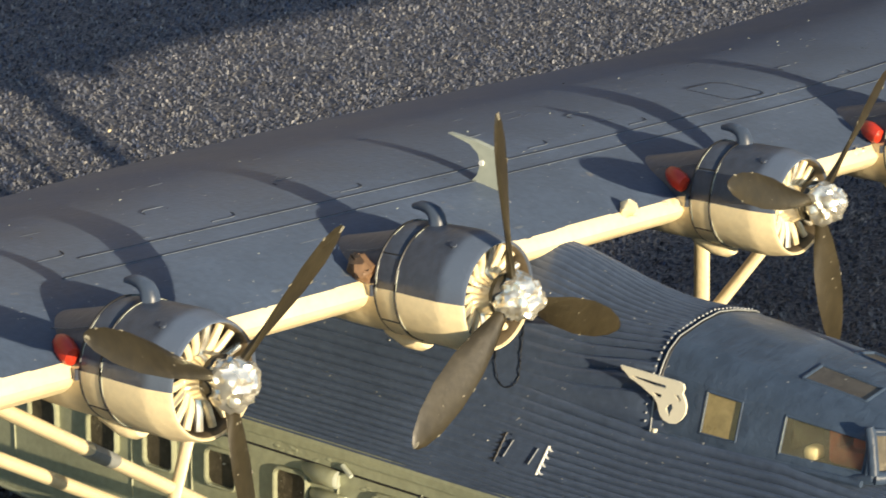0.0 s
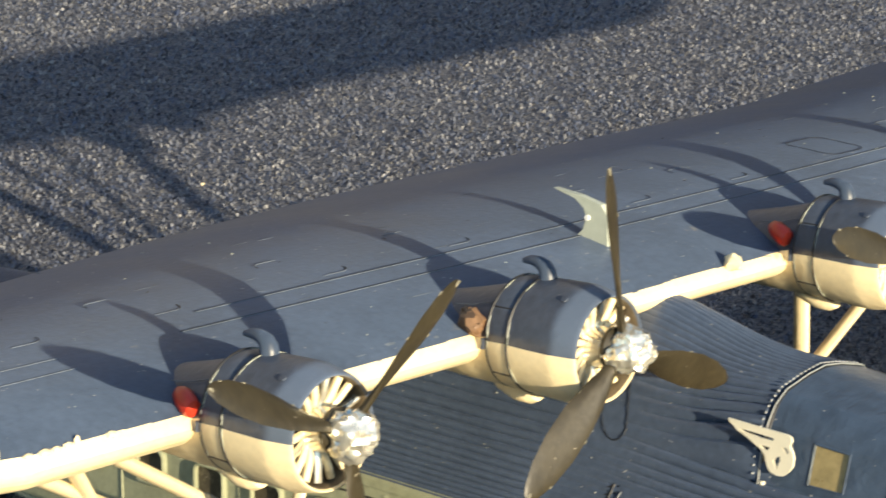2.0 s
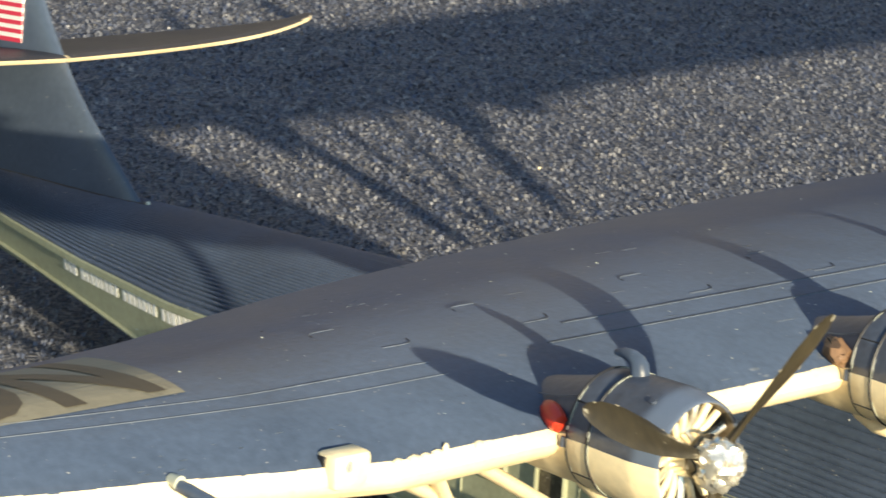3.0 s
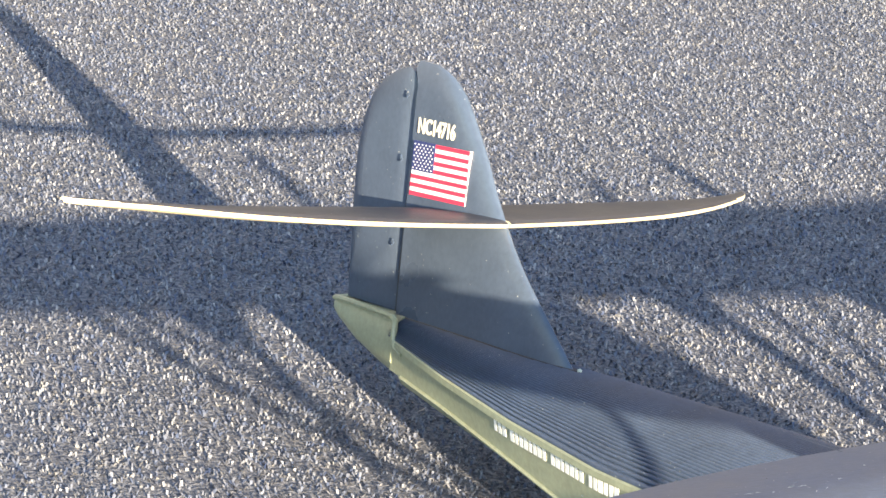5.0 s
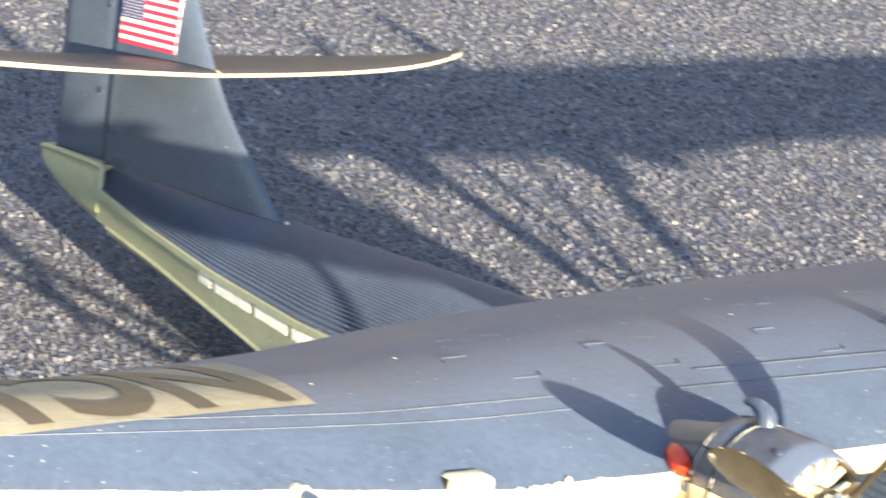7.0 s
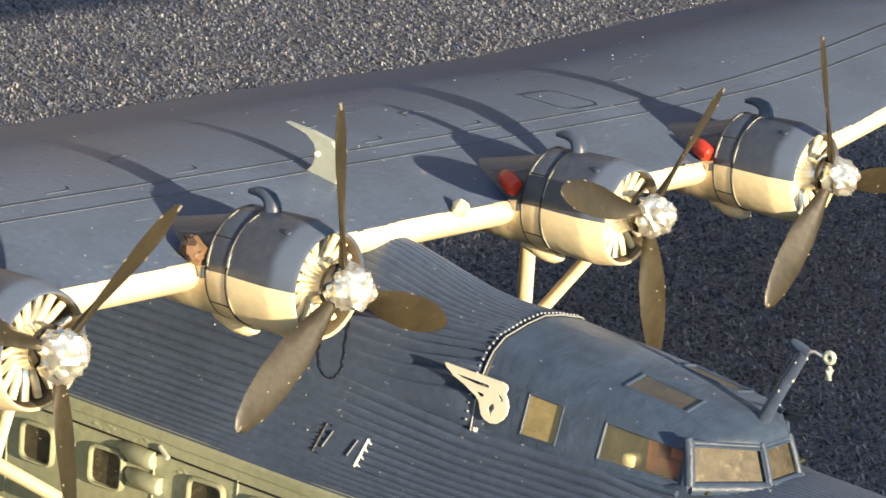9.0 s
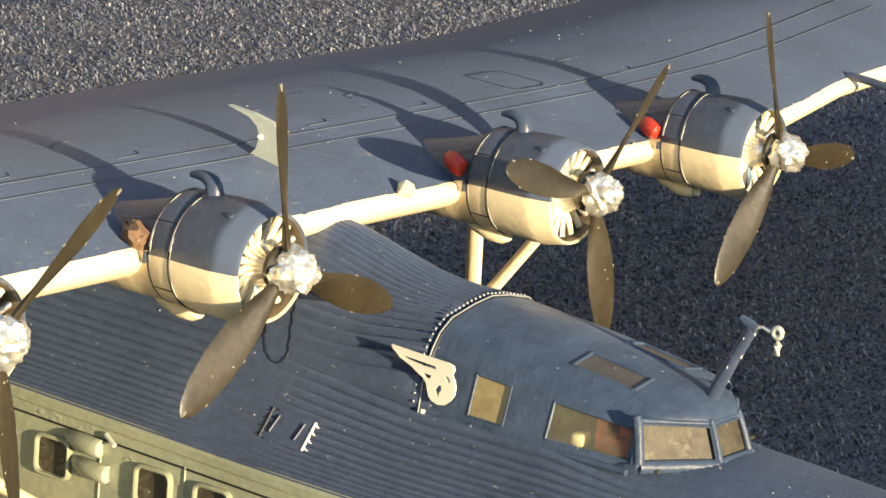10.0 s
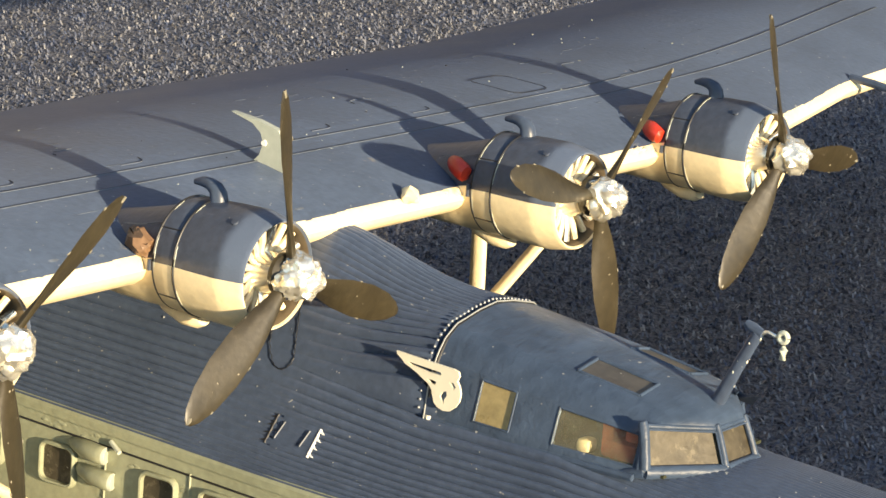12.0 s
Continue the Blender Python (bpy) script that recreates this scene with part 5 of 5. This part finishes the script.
part("lamp_recess", box(le_x(y) - 0.17, le_x(y) - 0.09, y - 0.225, y - 0.20, LEZ + up + 0.13, LEZ + up + 0.215, 0.008), BLACK, light, "dark gap behind the housing")
smear = bmesh.new()
bmesh.ops.create_icosphere(smear, subdivisions=2, radius=1.0)
for v in smear.verts:
    k = 1 + 0.6 * noise.noise(v.co * 2.1)
    v.co = Vector((le_x(y) + 0.022 + v.co.x * 0.012, y - 0.06 + v.co.y * 0.045 * k, LEZ + up + 0.14 + v.co.z * 0.07 * k))
part("glue_smear", smear, GREY, light, "grey glue smear on the housing")
y = -10.42
up = wing_frame(y)[2]
pitot = part("pitot_tube", tube([(le_x(y) - 0.1, y, LEZ + up + 0.11), (le_x(y) + 0.14, y + 0.02, LEZ + up + 0.09), (le_x(y) + 0.40, y + 0.06, LEZ + up + 0.05)], [0.05, 0.055, 0.05], 10), BLUE, wing, "dark pitot tube on the leading edge")
part("pitot_root", tube([(le_x(y) - 0.08, y, LEZ + up + 0.13), (le_x(y) + 0.03, y + 0.005, LEZ + up + 0.125)], [0.05, 0.062], 10), PALE, pitot, "pale collar of the pitot tube")
y = 11.2
up = wing_frame(y)[2]
part("pitot_tube", tube([(le_x(y) - 0.1, y, LEZ + up + 0.14), (le_x(y) + 0.25, y - 0.02, LEZ + up + 0.12), (le_x(y) + 0.95, y - 0.06, LEZ + up + 0.04)], [0.05, 0.055, 0.035], 8), BLUE, wing, "dark pitot tube on the leading edge")
# drips of cream paint standing up along the edge between the colours
for y, r, tall in ((-7.92, 0.022, 3.2), (-8.02, 0.035, 1.0), (-8.15, 0.03, 0.9), (-8.28, 0.045, 0.7), (-7.55, 0.04, 0.8), (-8.45, 0.035, 0.7), (1.7, 0.03, 0.8), (5.3, 0.04, 1.2), (5.45, 0.03, 0.8), (8.1, 0.03, 1.0), (8.6, 0.035, 1.2), (9.4, 0.03, 0.8)):
    b = bmesh.new()
    bmesh.ops.create_icosphere(b, subdivisions=2, radius=1.0)
    at = wing_top(le_x(y) - 0.06, y)
    for v in b.verts:
        k = 1 + 0.5 * noise.noise(v.co * 1.9 + Vector((y, 0, 0)))
        v.co = at + Vector((v.co.x * r * k, v.co.y * r * 1.4 * k, v.co.z * r * tall * k))
    part("paint_drip", b, CREAM, wing)
# paint nibs, dust and short scratches scattered over the wing
rng = random.Random(11)
for name, paint, count, small, large, label in (("paint_nibs", PALE, 110, 0.004, 0.013, "tiny pale specks in the paint"), ("paint_pits", BLACK, 46, 0.005, 0.013, "tiny dark pits in the paint")):
    nibs = []
    for k in range(count):
        x, y = rng.uniform(-5.6, -1.5), rng.uniform(-10.5, 11)
        b = bmesh.new()
        bmesh.ops.create_icosphere(b, subdivisions=1, radius=small + (large - small) * rng.random() ** 3)
        for v in b.verts:
            v.co = Vector((v.co.x * rng.uniform(0.8, 1.6), v.co.y, v.co.z * 0.6))
        bmesh.ops.translate(b, vec=wing_top(x, y, 0.003), verts=b.verts)
        nibs.append(b)
    tagged(part(name, merge(*nibs), paint, wing), label, kind="stuff")
flakes = []
for k in range(34):
    # flaked paint near the wing's rear part and behind the outer seams
    x, y = (rng.gauss(-4.3, 0.16), rng.gauss(-6.4, 0.32)) if k < 20 else (rng.gauss(-1.8, 0.05), rng.uniform(-11.0, -8.6))
    b = bmesh.new()
    bmesh.ops.create_icosphere(b, subdivisions=1, radius=1.0)
    lx, ly = rng.uniform(0.006, 0.016), rng.uniform(0.010, 0.050)
    at = wing_top(x, y, 0.001)
    for v in b.verts:
        v.co = at + Vector((v.co.x * lx * rng.uniform(0.6, 1.3), v.co.y * ly * rng.uniform(0.6, 1.3), v.co.z * 0.003))
    flakes.append(b)
tagged(part("paint_flakes", merge(*flakes), SEAM, wing), "small pale flaked spots in the paint", kind="stuff")


streaks = []
for k in range(64):
    # paint rubbed thin in short spanwise strokes, and smudges close behind the leading edge
    y = rng.uniform(-5.3, 10.0)
    edge = k >= 40
    x = le_x(y) - 0.10 - 0.16 * rng.random() ** 2 if edge else rng.uniform(-4.6, -1.9)
    b = bmesh.new()
    bmesh.ops.create_icosphere(b, subdivisions=1, radius=1.0)
    lx, ly = (rng.uniform(0.006, 0.022), rng.uniform(0.015, 0.09)) if edge else (rng.uniform(0.003, 0.006), rng.uniform(0.03, 0.20))
    for v in b.verts:
        px, py = x + v.co.x * lx * rng.uniform(0.6, 1.3), y + v.co.y * ly * rng.uniform(0.7, 1.2)
        v.co = wing_top(px, py, 0.001 + v.co.z * 0.003)
    streaks.append(b)
tagged(part("rubbed_streaks", merge(*streaks), SEAM, wing), "pale thin rubbed streaks in the wing paint", kind="stuff")


# big registration on the starboard wing: an ivory panel with brown letters
def wing_patch(x0, x1, y0, y1, lift, nx=8, ny=30):
    bm = bmesh.new()
    vs = [[bm.verts.new(wing_top(x, y, lift)) for y in lin(y0, y1, ny)] for x in lin(x0, x1, nx)]
    for a, b in zip(vs, vs[1:]):
        for k in range(ny - 1):
            bm.faces.new((a[k], a[k + 1], b[k + 1], b[k]))
    bmesh.ops.recalc_face_normals(bm, faces=bm.faces)
    return bm


patch_bm = wing_patch(-4.30, -2.62, -16.9, -9.56, 0.008, nx=14)
for v in patch_bm.verts:
    # slanting end
    if v.co.y > -9.6:
        v.co = wing_top(v.co.x, v.co.y + 0.16 * (-2.62 - v.co.x), 0.008)
panel = part("registration_panel", patch_bm, TAN, wing, "worn ivory panel with brown registration letters")
cu = bpy.data.curves.new("registration", "FONT")
cu.body, cu.size, cu.resolution_u, cu.offset = "NC14716", 1.86, 4, 0.055
tmp = new("registration", cu)
me = bpy.data.meshes.new_from_object(tmp)
bpy.data.objects.remove(tmp)
bm = bmesh.new()
bm.from_mesh(me)
bpy.data.meshes.remove(me)
bmesh.ops.triangulate(bm, faces=bm.faces)
for _ in range(3):
    bmesh.ops.subdivide_edges(bm, edges=[e for e in bm.edges if e.calc_length() > 0.25], cuts=1)
    bmesh.ops.triangulate(bm, faces=bm.faces)
for v in bm.verts:
    v.co = wing_top(-4.19 + v.co.y * 1.12, -9.62 - v.co.x * 0.78, 0.016)
for f in bm.faces:
    if f.normal.z < 0:
        f.normal_flip()
part("letters", bm, BROWN, panel, "large brown registration letters")
